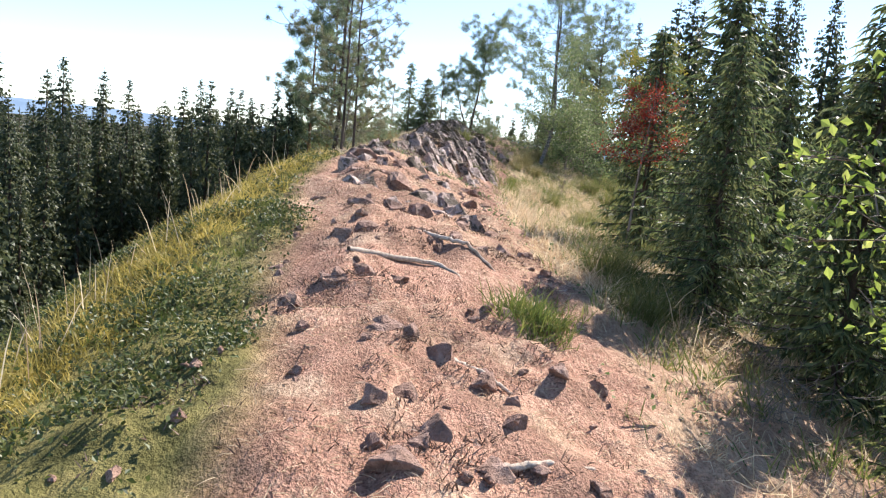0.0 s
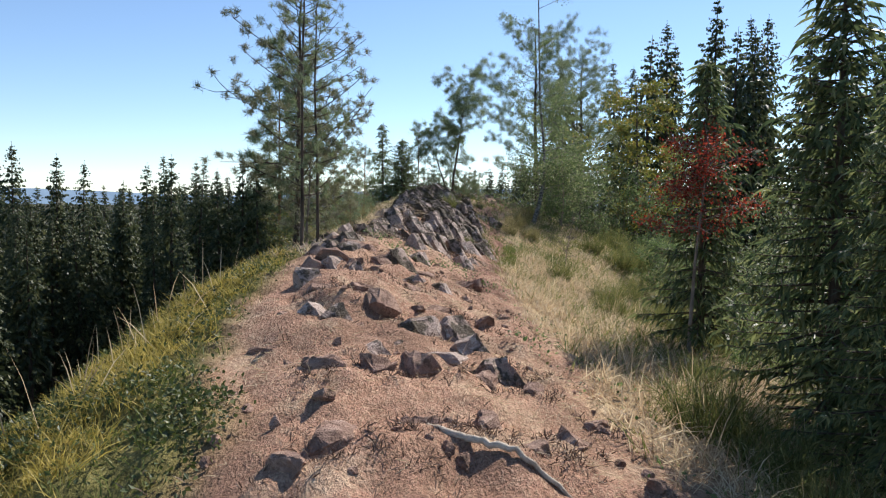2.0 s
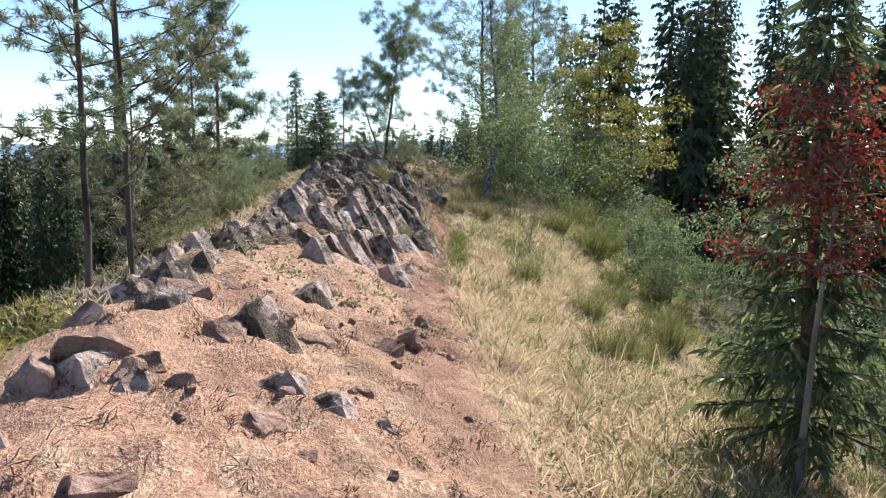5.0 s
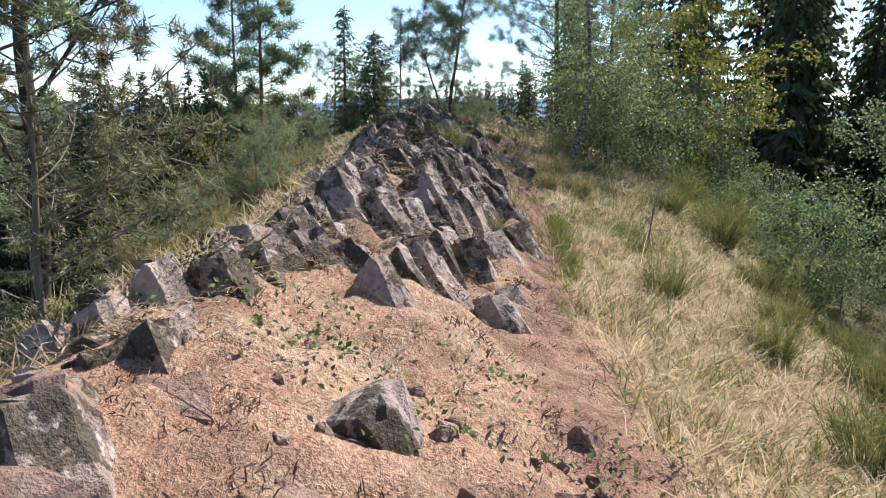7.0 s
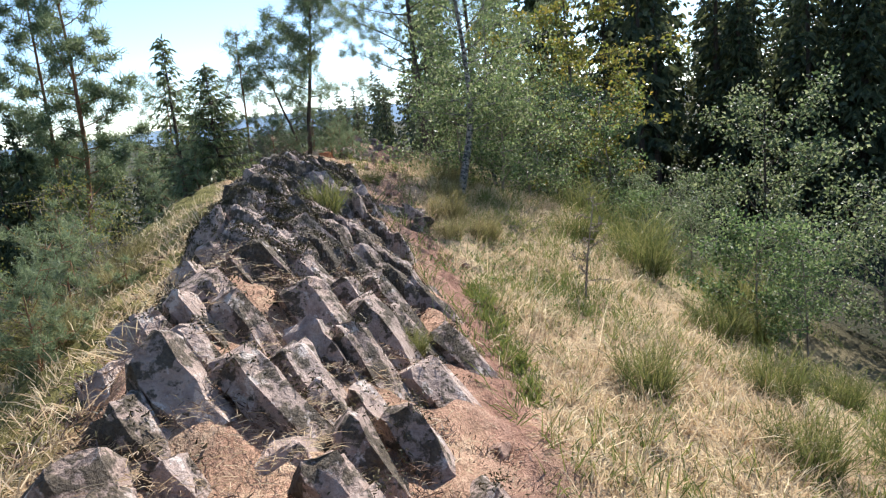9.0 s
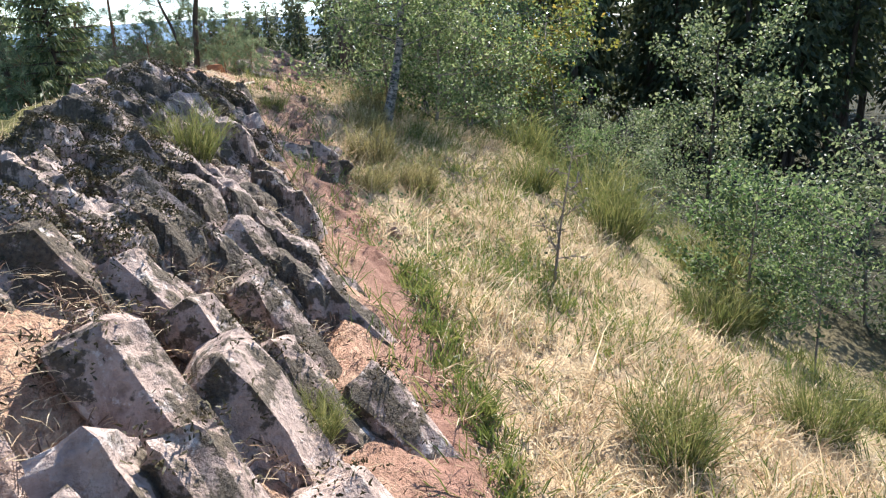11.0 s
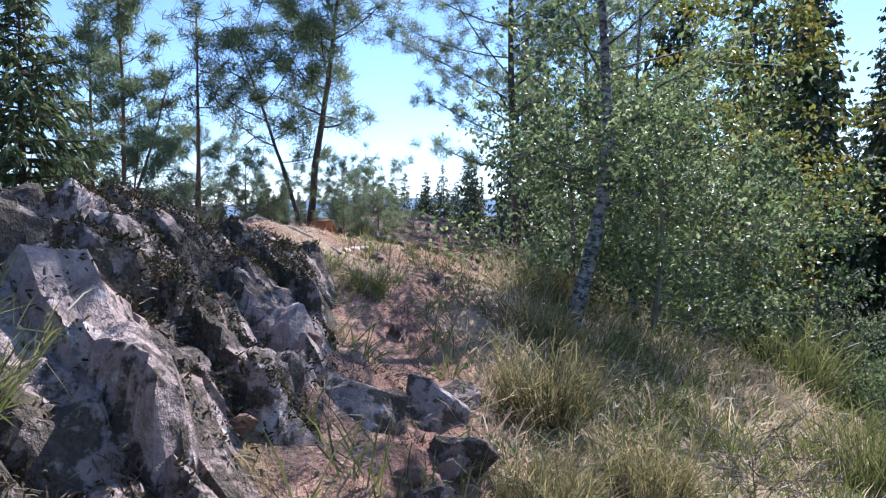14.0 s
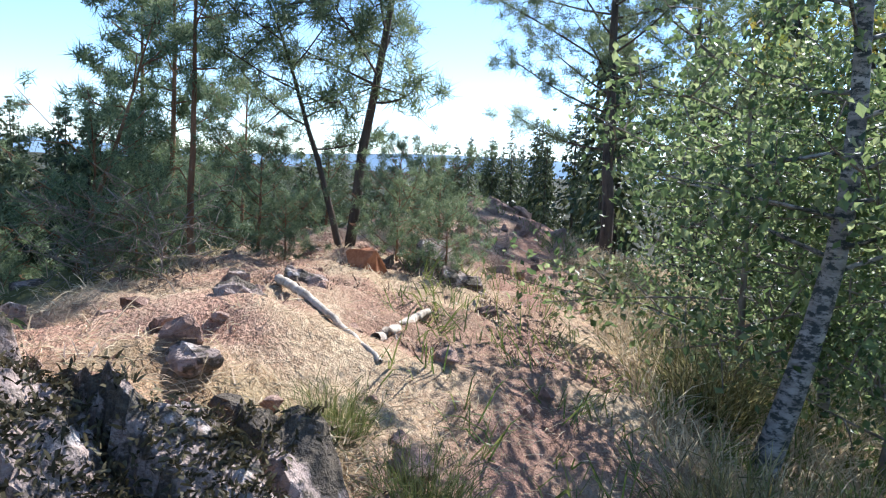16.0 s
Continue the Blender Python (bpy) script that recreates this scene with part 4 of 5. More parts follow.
strew("dry_grass", "pale dry grass on the sunny slope", DRY_GRASS, 9500, ((0.7, 7.36, 1.54, 33.22), lambda x, y: right_bank(x, y) * np.clip(1.7 - 0.55 * (x - np.interp(y, STATION, EDGE_X)), 0.12, 1)), 0.34, 0.0065, 0.9, 0.5, 1)
strew("green_grass", "green grass between the dry tussocks", GREEN_GRASS, 9500, ((1.2, 8.36, 1.54, 31.78), lambda x, y: right_bank(x + 3, y + 5) * np.clip((x - np.interp(y, STATION, EDGE_X) + 0.5) / 1.2, 0.08, 1)), 0.32, 0.007, 0.6, 0.35, 2)
strew("rim_grass", "yellow-green grass along the rim of the slope", YELLOW_GRASS, 4200, ((-4.2, -0.91, -0.62, 11.62), left_rim), 0.20, 0.006, 0.6, 0.4, 3)
strew("slope_grass", "green grass on the shaded slope", GREEN_GRASS, 1700, ((-5, -1.2, -0.62, 14.5), left_cover), 0.16, 0.006, 0.6, 0.4, 4)
strew("trail_straw", "dry straw and wisps of grass on the bare soil", DRY_GRASS, 8000, ((-1.7, 3.86, 0.82, 30.34), on_dirt), 0.12, 0.0035, 0.5, 2.6, 5, 1.8, 6)
strew("path_edge_grass", "fresh green grass edging the path", GREEN_GRASS, 230, ((1.49, 2.15, 16.8, 19.54), lambda x, y: np.clip(1 - np.abs(x - 1.62 - 0.12 * (y - 17.1)) / 0.15, 0, 1)), 0.20, 0.008, 0.5, 0.35, 6)
strew("ledge_grass", "thin straw-coloured grass on the ledge under the pines", DRY_GRASS, 800, ((-1.59, 1.98, 22.85, 26.88), lambda x, y: np.clip(fbm(x + 9, y, 2.2, 3) * 3.5 - 1.5, 0.03, 1)), 0.10, 0.0045, 0.8, 0.7, 10, 1.5)
strew("trail_tuft", "green tuft of grass at the trail", GREEN_GRASS, 90, ((0.59, 1.18, 4.42, 5.86), lambda x, y: np.clip(1 - ((x - 0.92) ** 2 + (y - 5.05) ** 2) / 0.09, 0, 1)), 0.30, 0.007, 0.4, 0.35, 7)


def heather_spots(x, y):
    (_, _), (xc, _), (xf, _), (xp, _), _ = section(y)
    return np.clip(fbm(x, y, 2.6, 3) * 4 - 2.1, 0, 1) * (x < xp + 0.2) * (x > xc - 0.9) * np.interp(y, [2.3, 5.1, 24.6, 28.9], [0.15, 1, 1, 0.3])


strew("crest_grass", "thin dry grass on the far side of the crest", DRY_GRASS, 1400, ((-2.88, 0.19, 10.9, 28.9), lambda x, y: np.interp(y, [20.3, 21.4], [1, 0.15]) * (x < np.interp(y, STATION, CREST_X) - 0.25) * 0.8), 0.22, 0.006, 0.7, 0.5, 9)
strew("withered_heather", "withered brown heather between the stones", DEAD_HEATH, 2400, ((-1.7, 2.32, 2.26, 27.46), heather_spots), 0.075, 0.006, 0.3, 0.8, 8, 1.0, 14)


def low_cover():
    r = np.random.default_rng(91)
    n = 165000
    x, y = r.uniform(-4.4, -0.7, n), r.uniform(-0.8, 13.7, n)
    keep = r.random(n) < left_cover(x, y) * np.clip(fbm(x, y, 1.8, 2) * 3 - 0.9, 0.1, 1)
    x, y = x[keep], y[keep]
    base = np.stack([x, y, height(x, y) + r.uniform(0.0, 0.10, len(x))], 1)
    tagged(new("bilberry_cover", mesh_of("bilberry_cover", *leaves(base, 0.034, r, -0.3), LOW_LEAF)), "low bilberry plants covering the slope", "undergrowth", kind="stuff")


low_cover()


def weeds():
    r = np.random.default_rng(92)
    pts = []
    for x, y, s, n in ((-0.32, 13.06, 0.25, 260), (0.1, 12.63, 0.2, 160), (0.46, 13.49, 0.18, 200), (-0.73, 13.35, 0.3, 240), (0.75, 12.48, 0.2, 120), (0.94, 12.92, 0.25, 160), (1.5, 8.16, 0.25, 200), (1.31, 9.46, 0.22, 180), (1.48, 10.61, 0.3, 220), (1.94, 4.42, 0.3, 200), (0.78, 8.6, 0.1, 60), (1.73, 6.44, 0.3, 200), (2.47, 20.55, 0.4, 900), (2.24, 21.56, 0.3, 600), (2.88, 22.28, 0.4, 700), (1.96, 19.68, 0.2, 300), (3.07, 19.11, 0.5, 500)):
        pts.append(np.stack([r.normal(x, s, n), r.normal(y, s, n), r.uniform(0, 0.07, n)], 1))
    p = np.concatenate(pts)
    p[:, 2] += height(p[:, 0], p[:, 1])
    tagged(new("trail_weeds", mesh_of("trail_weeds", *leaves(p[::2], 0.036, r, -0.2), GREEN_LEAF)), "small green weeds on the bare ground", "undergrowth", kind="stuff")


weeds()


def seed_stalks():
    r = np.random.default_rng(93)
    n = 170
    y = np.concatenate([r.uniform(3, 10.2, 80), r.uniform(5.6, 9.5, 50), r.uniform(13, 20, 40)])
    x = np.concatenate([np.interp(y[:80], STATION, SHOULDER_X) - r.uniform(-0.2, 0.5, 80), r.uniform(1.5, 2.5, 50), r.uniform(1.9, 3.5, 40)])
    base = np.stack([x, y, height(x, y)], 1)
    me = mesh_of("seed_stalks", *blades(base, unit(r.normal(0, 0.25, (n, 3)) + [0, 0, 1]), r.uniform(0.35, 0.8, n), 0.007, 0.25, r), DRY_GRASS)
    tagged(new("grass_stalks", me), "tall dry grass stalks with seed heads", "grass", kind="stuff")


seed_stalks()


# ------------------------------------------------------------ roots
def root(points, radius, label, seed):
    r = np.random.default_rng(seed)
    pts = np.array([(x, y, ground_z(x, y) + dz) for x, y, dz in points])
    k = np.linspace(0, len(pts) - 1, 22)
    fine = np.stack([np.interp(k, np.arange(len(pts)), pts[:, c]) for c in range(3)], 1)
    fine[1:-1] += r.normal(0, 0.004, (20, 3))
    rad = radius * (1.05 - 0.55 * np.linspace(0, 1, 22)) * r.uniform(0.94, 1.06, 22)
    tagged(new("root", mesh_of("root", *tube(fine, rad, 8), ROOT_WOOD, True)), label, "root", "bare roots")


root([(-0.42, 5.4, 0.0), (-0.1, 5.65, 0.02), (0.2, 5.8, 0.02), (0.36, 5.7, 0.0), (0.47, 5.45, -0.02)], 0.024, "bleached tree root lying across the soil", 1)
root([(0.03, 6.5, -0.01), (0.25, 6.38, 0.02), (0.45, 6.27, 0.02), (0.72, 6.2, -0.01)], 0.022, "bleached tree root beside a grass tuft", 2)
root([(0.35, 4.2, 0.0), (0.55, 4.02, 0.015), (0.7, 3.99, 0.0)], 0.02, "short bleached root in the trail", 3)
root([(0.51, 3.05, -0.01), (0.75, 3.15, 0.015), (1, 3.27, 0.0)], 0.02, "thin bleached root on the trail", 4)
root([(0.61, 24.72, 0.02), (0.8, 24.29, 0.04), (0.99, 24.08, 0.03), (1.21, 23.79, 0.0)], 0.024, "weathered grey root above the rock face", 5)
root([(1.16, 24.22, 0.0), (1.39, 24.87, 0.02), (1.58, 25.44, 0.0)], 0.026, "weathered grey root running along the slope", 6)


# ------------------------------------------------------------ stones
def stone_mesh(seed, flat=0.7):
    r = np.random.default_rng(seed)
    bm = bmesh.new()
    p = unit(r.normal(size=(15, 3))) * r.uniform(0.75, 1.05, (15, 1)) * np.array([1, r.uniform(0.6, 0.95), flat])
    for q in p:
        bm.verts.new(q)
    out = bmesh.ops.convex_hull(bm, input=bm.verts)
    bmesh.ops.delete(bm, geom=[e for e in out["geom_interior"] if isinstance(e, bmesh.types.BMVert)], context="VERTS")
    bmesh.ops.dissolve_limit(bm, angle_limit=radians(4), verts=bm.verts, edges=bm.edges)
    bmesh.ops.bevel(bm, geom=list(bm.edges), offset=0.04, segments=1, affect="EDGES", clamp_overlap=True)
    bmesh.ops.triangulate(bm, faces=bm.faces)
    bmesh.ops.subdivide_edges(bm, edges=[e for e in bm.edges if e.calc_length() > 0.30], cuts=1)
    bmesh.ops.triangulate(bm, faces=bm.faces)
    for v in bm.verts:
        v.co += v.normal * 0.13 * (noise.noise(v.co * 2.6 + Vector((seed, 0, 0))) + 0.6 * noise.noise(v.co * 6.0) + 0.35 * noise.noise(v.co * 13.0))
    me = bpy.data.meshes.new("stone")
    bm.to_mesh(me)
    bm.free()
    me.materials.append(STONE)
    return me


MOSSY_STONES = []
STONES = [stone_mesh(100 + k, 0.55 + 0.06 * (k % 6)) for k in range(12)]


def stone(x, y, size, k, turn=0.0, lift=0.1, tip=(0, 0), label="angular brown basalt stone half sunk in the soil", group="stones on the trail"):
    ob = new("stone", STONES[k % 12])
    ob.matrix_basis = pose(x, y, ground_z(x, y) + size * lift, tip[0], tip[1], turn) @ Matrix.Scale(size, 4)
    if 20.1 < y < 26.6 and size > 0.12:
        ob.data = MOSSY_STONES[k % 12]
    return tagged(ob, label, "stone", group)


for me in STONES:
    MOSSY_STONES.append(me.copy())
    MOSSY_STONES[-1].materials[0] = MOSSY_ROCK


r = np.random.default_rng(95)
BIG = ((-0.46, 5.02, 0.13), (-0.68, 4.78, 0.12), (-0.38, 6.25, 0.15), (-0.55, 6, 0.12), (-0.03, 7.43, 0.17), (-0.28, 7.37, 0.15), (-0.58, 7.23, 0.13), (-0.19, 8.57, 0.24), (0.04, 8.38, 0.17), (-0.37, 8.74, 0.16),
       (-0.97, 10.32, 0.17), (-1.16, 10.11, 0.14), (-0.76, 10.18, 0.15), (0.42, 7.56, 0.13), (0.71, 7.54, 0.10), (1.07, 7.21, 0.10), (0.98, 15.93, 0.10), (0.28, 4.06, 0.17), (0.55, 4.02, 0.15), (0.03, 4.2, 0.15), (0.13, 3.63, 0.13),
       (0.31, 3.2, 0.13), (0.16, 2.91, 0.14), (0.54, 3.05, 0.11), (-0.06, 5.21, 0.13), (-0.31, 5.28, 0.14), (0.29, 4.42, 0.11), (0.32, 6.72, 0.12), (0.58, 6.51, 0.12), (0.82, 6.72, 0.12), (0.03, 6.58, 0.12),
       (0.11, 9.46, 0.16), (-0.16, 10.04, 0.15), (-0.58, 9.24, 0.16), (0.52, 9.17, 0.10), (-0.88, 9.03, 0.13), (-0.49, 11.04, 0.15), (-0.9, 11.48, 0.2), (-0.05, 11.48, 0.13), (0.78, 13.06, 0.12), (0.61, 12.34, 0.16), (0.43, 11.91, 0.16),
       (-0.27, 11.91, 0.14), (-0.74, 12.34, 0.18), (-1.13, 12.05, 0.2), (-1.24, 11.04, 0.16), (1.37, 21.34, 0.18), (1.64, 21.63, 0.19), (1.54, 20.84, 0.15), (1.76, 21.2, 0.18), (1.86, 21.99, 0.14), (1.38, 26.16, 0.28), (1.56, 25.88, 0.2), (2.13, 27.75, 0.18), (0.74, 24.87, 0.14),
       (2.29, 34.08, 0.3), (2.53, 33.8, 0.26), (2.71, 33.51, 0.22), (3.02, 33.65, 0.22), (3.33, 31.78, 0.22), (2, 33.22, 0.3), (1.72, 32.64, 0.25), (2.27, 31.49, 0.2))
for i, (x, y, s) in enumerate(BIG):
    stone(x, y, s * (1.0 if y < 5.4 else 1.3), i, r.uniform(0, 360), -0.22, (r.normal(0, 16), -18 + r.normal(0, 14)), "brown angular basalt block standing out of the soil" if s > 0.14 else "angular brown basalt stone half sunk in the soil")
for i in range(150):
    y = r.uniform(2.4, 13.0)
    x = r.uniform(-1.2, 1.4 - 0.03 * y)
    stone(x, y, r.uniform(0.025, 0.085), i, r.uniform(0, 360), 0.0, (r.normal(0, 20), r.normal(0, 20)))
for i in range(40):
    y = r.uniform(20, 32.5)
    x = np.interp(y, STATION, PATH_X) + r.normal(-0.2, 0.45)
    stone(x, y, r.uniform(0.03, 0.11), i + 5, r.uniform(0, 360), 0.2, (r.normal(0, 20), r.normal(0, 20)))


def stone_heather():
    """Withered heather and grass caught round the larger stones."""
    r = np.random.default_rng(96)
    xy = np.array([(x + 0.55 * s * math.cos(a) * k, y + 0.55 * s * math.sin(a) * k) for x, y, s in BIG if y < 29 for a, k in zip(r.uniform(2.4, 7.0, 16), r.uniform(1.6, 3.2, 16))])
    xy = np.repeat(xy, 9, 0) + r.normal(0, 0.025, (len(xy) * 9, 2))
    base = np.stack([xy[:, 0], xy[:, 1], height(xy[:, 0], xy[:, 1]) - 0.01], 1)
    me = mesh_of("stone_heather", *blades(base, unit(r.normal(0, 0.7, base.shape) + [0, 0, 1]), r.uniform(0.03, 0.10, len(base)), 0.006, 0.4, r), DEAD_HEATH)
    tagged(new("stone_heather", me), "withered brown heather around the stones", "undergrowth", kind="stuff")


stone_heather()
for i in range(34):
    y = r.uniform(23, 26.6)
    stone(r.uniform(-1.1, 1.4), y, r.uniform(0.05, 0.14), i, r.uniform(0, 360), -0.15, (r.normal(0, 14), -25 + r.normal(0, 10)), "flat grey-brown rock edge in the ledge", "stones on the ledge")

# ------------------------------------------------------------ the columnar outcrop
AX = unit(np.array([-0.52, 0.43, 0.80]))         # along the columns, upwards
E1 = unit(np.cross(AX, [0.0, 1.0, 0.35]))
E2 = np.cross(AX, E1)


def outcrop_weight(x, y):
    """Where bare columns stand out of the soil."""
    (xl, _), (xc, _), (xf, _), (xp, _), _ = section(y)
    main = np.interp(y, [13.1, 14.2, 15.9, 22.6, 23.0], [0.0, 0.6, 1.0, 1.0, 0.0])
    left, right = xc - 0.45, np.where(y < 14.6, xf - 0.2, xp - 0.36 + 0.05 * np.sin(y * 3.5) + 0.35 * np.clip(0.7 * (y - 22), 0, 0.8))
    top = np.where((y > 22.6) & (x < xc + 0.1), 0.0, 1.0)
    spine = np.where((y > 11.6) & (y < 15.2) & (x > xc - 0.6) & (x < xc + 0.15), 1.3, 0.0)
    sunk = np.where((y > 6.4) & (y < 13.1) & (x > xc - 0.25) & (x < xf + 0.2), 0.8 * (fbm(x, y, 1.5, 2) > 0.48), 0.0)
    knoll = np.where(((x + 0.25) / 0.55) ** 2 + ((y - 8.2) / 0.85) ** 2 < 1, 0.85, 0.0)
    knoll = np.maximum(knoll, np.where(((x + 1.1) / 0.3) ** 2 + ((y - 9.9) / 0.6) ** 2 < 1, 0.7, 0.0))
    sunk = np.maximum(0.3 * sunk, knoll)
    return np.maximum(np.maximum(main * (x > left) * (x < right) * top, spine), sunk)


def column_mesh(seed, radius, length, material=None):
    """One prism of basalt, its top at the origin and its axis along -z."""
    r = np.random.default_rng(seed)
    sides = int(r.integers(5, 7))
    ang = np.sort((np.arange(sides) + r.uniform(-0.22, 0.22, sides)) * 6.283 / sides)
    tilt = r.normal(0, 0.20, 2)
    rad = radius * r.uniform(0.88, 1.14, sides)
    corner = np.stack([np.cos(ang) * rad, np.sin(ang) * rad * 1.08], 1)
    ring = np.stack([corner, (corner + np.roll(corner, -1, 0)) * 0.5 * r.uniform(0.93, 1.03, (sides, 1))], 1).reshape(-1, 2)
    sides *= 2
    v, levels = [], ((0.80, 0.0), (0.96, -0.018), (1.0, -0.05), (0.99, -0.22 * length), (1.01, -0.45 * length), (1.0, -0.7 * length), (1.0, -length))
    for s, z in levels:
        jig = r.normal(0, 0.0105, (sides, 3))
        zz = z + (ring @ tilt) * s * (1 if z > -0.06 else 0)
        v.append(np.concatenate([ring * s, zz[:, None]], 1) + jig)
    v = np.concatenate(v)
    n = len(levels)
    idx = np.arange(n * sides).reshape(n, sides)
    quads = np.stack([idx[1:], np.roll(idx[1:], -1, 1), np.roll(idx[:-1], -1, 1), idx[:-1]], -1).reshape(-1, 4)
    cap = np.stack([np.full(sides, n * sides), idx[0], np.roll(idx[0], -1)], 1)
    v = np.concatenate([v, [[0, 0, 0.012 + r.uniform(0, 0.02)]]])
    return mesh_of("column", v, [quads, cap, idx[-1][::-1][None]], material or ROCK)


def make_outcrop():
    r = np.random.default_rng(97)
    root_ob = tagged(new("rock_outcrop"), "leaning basalt columns breaking out of the ridge", "rock outcrop", kind="structure")
    pitch = 0.27
    origin = np.array([-0.15, 17.7, 1.7])
    frame_m = Matrix((E1, E2, AX)).transposed().to_4x4()
    mossy = []
    along_axis = np.arange(-7.5, 7.5, 0.03)
    made = 0
    for j in range(-60, 45):
        for i in range(-30, 31):
            c = origin + E1 * pitch * (i + 0.5 * (j % 2) + r.normal(0, 0.07)) + E2 * pitch * 0.88 * (j + r.normal(0, 0.07))
            p = c[None] + along_axis[:, None] * AX[None]
            over = p[:, 2] - height(p[:, 0], p[:, 1])
            hit = np.where((over[:-1] < 0) & (over[1:] >= 0))[0]
            if not len(hit):
                continue
            q = p[hit[-1]]
            if r.random() > outcrop_weight(q[0], q[1]) * np.interp(q[1], [16, 17.5, 18.5, 19.5], [0.74, 0.85, 0.5, 0.3]):
                continue
            lift = 0.24 * (vnoise(q[0] + 3, q[1] + 7, 2.9) - 0.48) + r.normal(0, 0.065)
            if q[1] > 18.5:
                lift = 0.35 * lift
            elif q[1] < 14.8:
                lift = min(0.5 * lift, 0.05)
            if q[1] < 11.8:
                lift = r.uniform(-0.05, 0.11)
            top, depth = q + AX * lift, 0.0
            turn = Matrix.Rotation(r.uniform(-0.3, 0.3), 4, "Z") @ Matrix.Rotation(r.normal(0, 0.05), 4, "X") @ Matrix.Rotation(r.normal(0, 0.05), 4, "Y")
            # the shaft is broken across into blocks, some of which have fallen out
            while depth < (1.9 if q[1] > 13.1 else 0.7):
                ln = r.uniform(0.20, 0.60) if q[1] < 16.5 else (r.uniform(0.4, 1.1) if q[1] < 20.4 else r.uniform(0.16, 0.42))
                spot = top - AX * (depth + ln * 0.3)
                bare = spot[2] - ground_z(spot[0], spot[1])
                if depth > 0.0 and (bare < -0.16 or bare > 0.14):
                    break
                if depth == 0.0 or r.random() < (0.62 if q[1] < 16.5 else 0.9):
                    rough = 0.03 if q[1] < 20.4 else 0.06
                    slip = E1 * r.normal(0, rough) + E2 * r.normal(0, rough)
                    ob = part("column", column_mesh(1000 + made, pitch * r.uniform(0.42, 0.68), ln + 0.25, MOSSY_ROCK if q[1] + r.normal(0, 0.5) > 17.4 + 1.2 * (0.4 - q[0]) else ROCK), root_ob)
                    ob.matrix_basis = Matrix.Translation(top - AX * depth + slip) @ frame_m @ turn
                    made += 1
                    co = np.array([ob.matrix_basis @ p.co for p in ob.data.vertices])[12:60]
                    mossy.append(co[r.integers(0, len(co), 90)] + r.normal(0, 0.035, (90, 3)))
                depth += ln
    at = np.concatenate(mossy)
    keep = r.random(len(at)) < np.clip(fbm(at[:, 0] * 1.5, at[:, 1] + at[:, 2], 2.2, 3) * 3.6 - 1.5 + 0.24 * (at[:, 1] - 16.0), 0, 1)
    at = np.repeat(at[keep], 7, 0)
    at = at + r.normal(0, 0.02, at.shape)
    me = mesh_of("rock_moss", *blades(at, unit(r.normal(size=at.shape) + [0.2, -0.2, 0.6]), r.uniform(0.012, 0.034, len(at)), 0.008, 0.2, r), MOSS)
    tagged(new("rock_moss", me), "dark dry moss clinging to the basalt", "moss", kind="stuff")
    return made


make_outcrop()


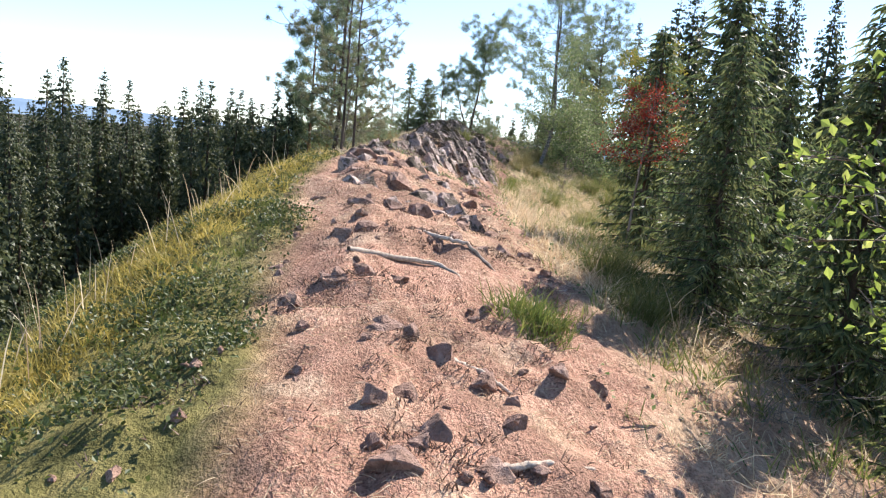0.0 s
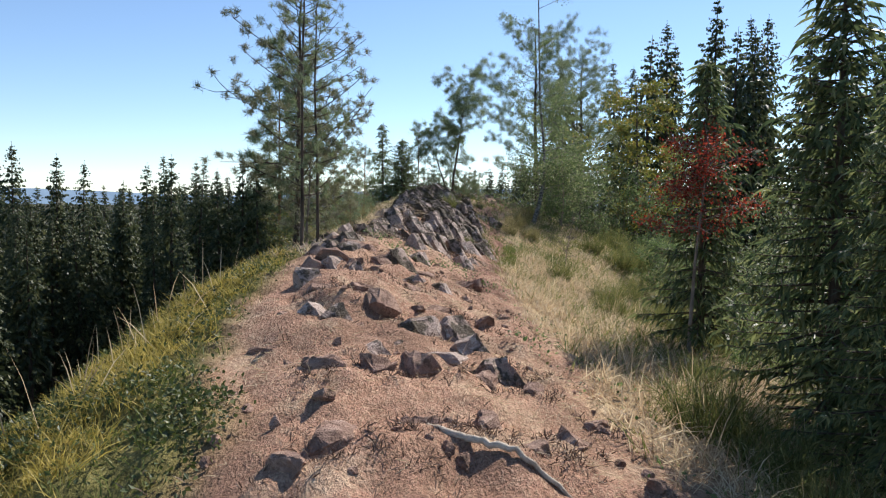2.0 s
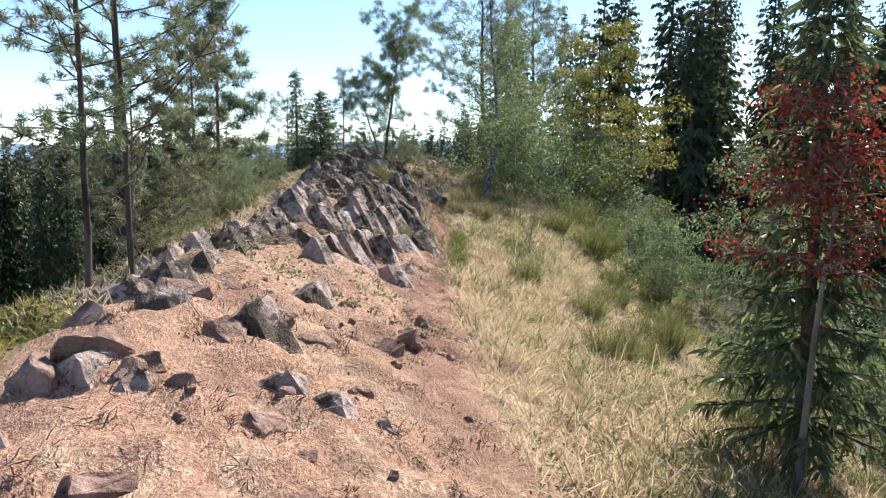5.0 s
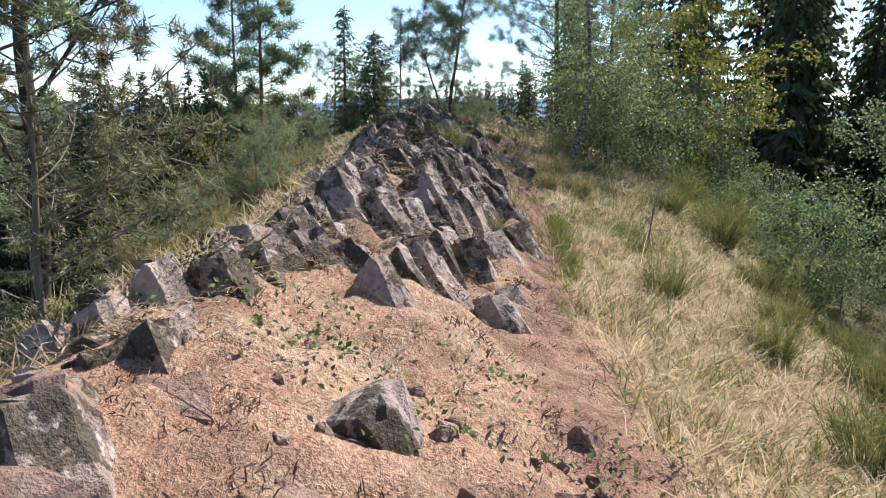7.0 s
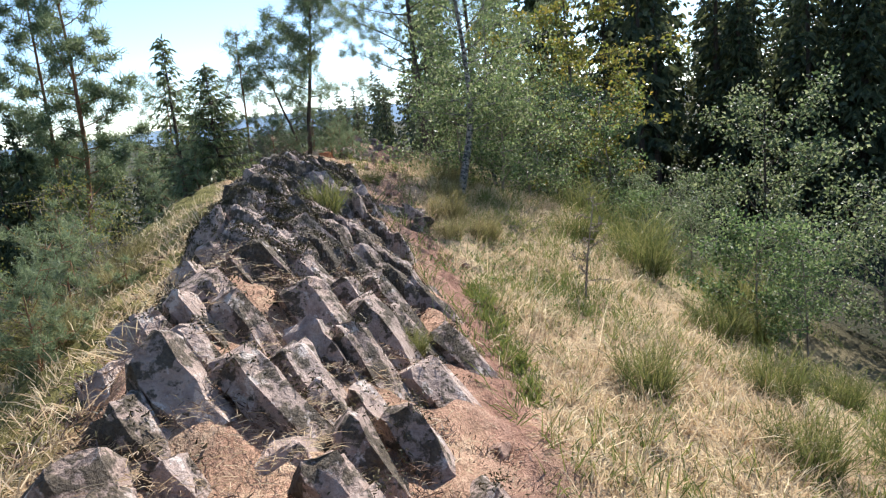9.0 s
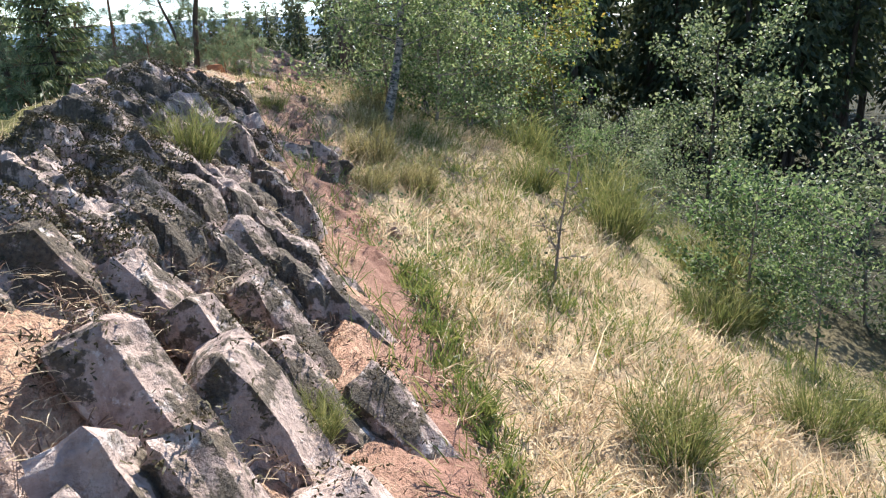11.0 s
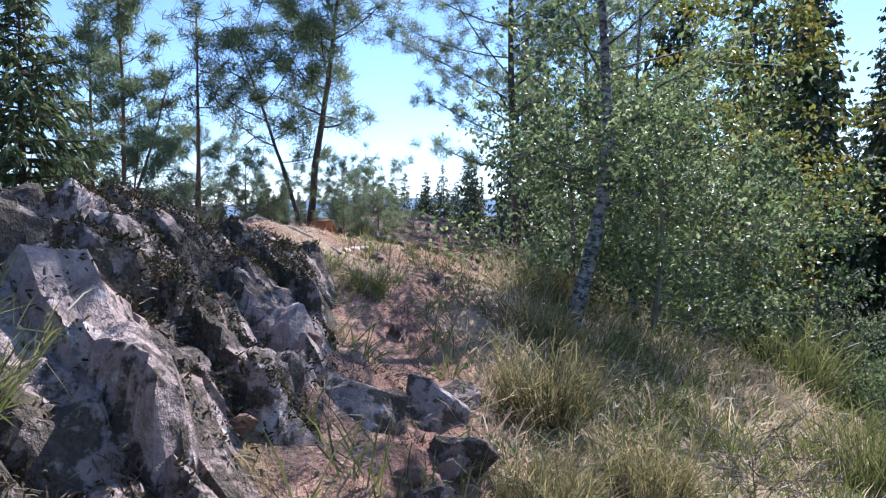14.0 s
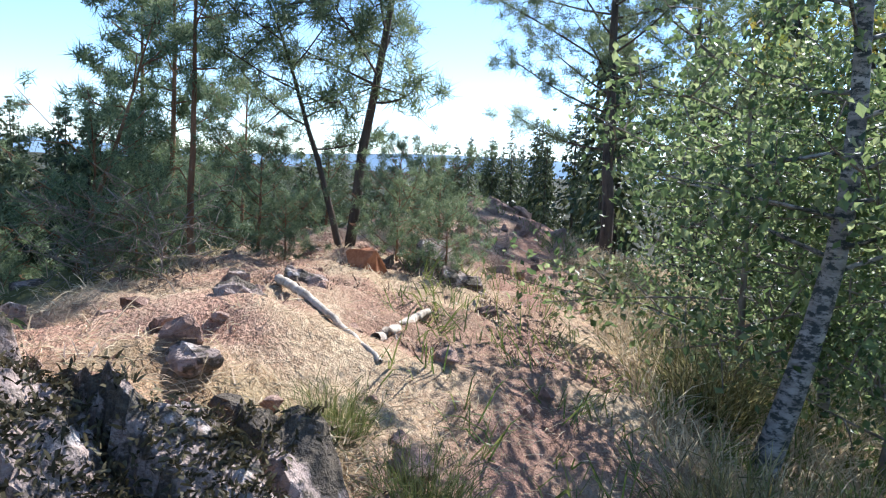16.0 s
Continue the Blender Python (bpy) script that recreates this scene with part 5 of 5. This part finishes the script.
def make_bedrock():
    """The continuous rock face along the path, ribbed by the leaning columns."""
    xs, ys = np.arange(-1.3, 1.75, 0.024), np.arange(16.6, 23.9, 0.024)
    gx, gy = np.meshgrid(xs, ys)
    x, y = gx.ravel(), gy.ravel()
    u = 0.637 * x + 0.77 * y + 0.10 * (fbm(x, y, 1.3, 3) - 0.5) + 0.03 * (fbm(x, y, 7.0, 2) - 0.5)
    v = 0.77 * x - 0.637 * y + 0.10 * (fbm(x + 7, y, 2.5, 3) - 0.5)
    stripe = np.floor(u / 0.27).astype(int)
    across = u / 0.27 - stripe
    shift, long_ = TABLE[stripe % 64, 5], 0.35 + 0.75 * TABLE[stripe % 64, 11]
    block = np.floor(v / long_ + 7 * shift).astype(int)
    along_block = v / long_ + 7 * shift - block
    step = TABLE[(stripe * 3 + block * 7) % 64, (block * 5 + stripe) % 64]
    slope = 0.10 * (TABLE[(stripe + 9) % 64, block % 64] - 0.5) * (across - 0.5) + 0.05 * (along_block - 0.5)
    edge = np.clip(np.minimum(across, 1 - across) / 0.10, 0, 1) * np.clip(np.minimum(along_block, 1 - along_block) / 0.07, 0, 1)
    rise = 0.02 + 0.21 * step + slope + 0.10 * (fbm(x, y, 8.0, 3) - 0.5) + 0.05 * (fbm(x, y, 22.0, 2) - 0.5)
    (_, _), (xc, _), _, (xp, _), _ = section(y)
    right = xp - 0.22 + 0.2 * (fbm(x, y, 2.0, 2) - 0.5)
    w = np.clip((right - x) / 0.26, 0, 1) * np.clip((x - xc + 0.55) / 0.2, 0, 1) * np.clip((y - 17.4) / 0.8, 0, 1) * np.clip((23.05 + 0.5 * (fbm(x, y, 1.5, 2) - 0.5) - 0.25 * np.clip(x - xc, -1, 0.4) - y) / 0.10, 0, 1)
    w = w * np.clip(fbm(x + 2, y + 3, 1.1, 3) * 8 - 2.9 + 0.7 * (y - 19.2), 0, 1)
    z = height(x, y) - 0.20 + w * (0.17 + rise * (0.35 + 0.65 * edge)) - 0.05 * (1 - edge) * w
    n, m = len(xs), len(ys)
    idx = np.arange(n * m).reshape(m, n)
    faces = np.stack([idx[:-1, :-1], idx[:-1, 1:], idx[1:, 1:], idx[1:, :-1]], -1).reshape(-1, 4)
    faces = faces[w[faces].max(1) > 0.02]
    root_ob = bpy.data.objects["rock_outcrop"]
    part("bedrock", mesh_of("bedrock", np.stack([x, y, z], 1), faces, MOSSY_ROCK), root_ob, "mossy ribbed basalt face with pale lichen patches")
    r = np.random.default_rng(98)
    pick = r.integers(0, len(x), 90000)
    keep = (w[pick] > 0.6) & (r.random(len(pick)) < np.clip(fbm(x[pick] * 1.3, y[pick] * 1.3, 2.4, 3) * 5 - 2.2, 0, 1))
    at = np.stack([x, y, z], 1)[pick[keep]]
    at = np.repeat(at, 5, 0)
    at = at + r.normal(0, 0.012, at.shape)
    me = mesh_of("face_moss", *blades(at, unit(r.normal(size=at.shape) + [0.3, -0.2, 0.7]), r.uniform(0.012, 0.036, len(at)), 0.008, 0.2, r), MOSS)
    tagged(new("face_moss", me), "dark brown moss cushions on the rock face", "moss", kind="stuff")


make_bedrock()
rust = stone(1.02, 25.75, 0.22, 5, 30, 0.05, (0, 0), "patch of crumbling rust-red earth under the pines", "")
rust.name = "earth_clod"
rust.data = rust.data.copy()
rust.data.materials[0] = RED_SOIL
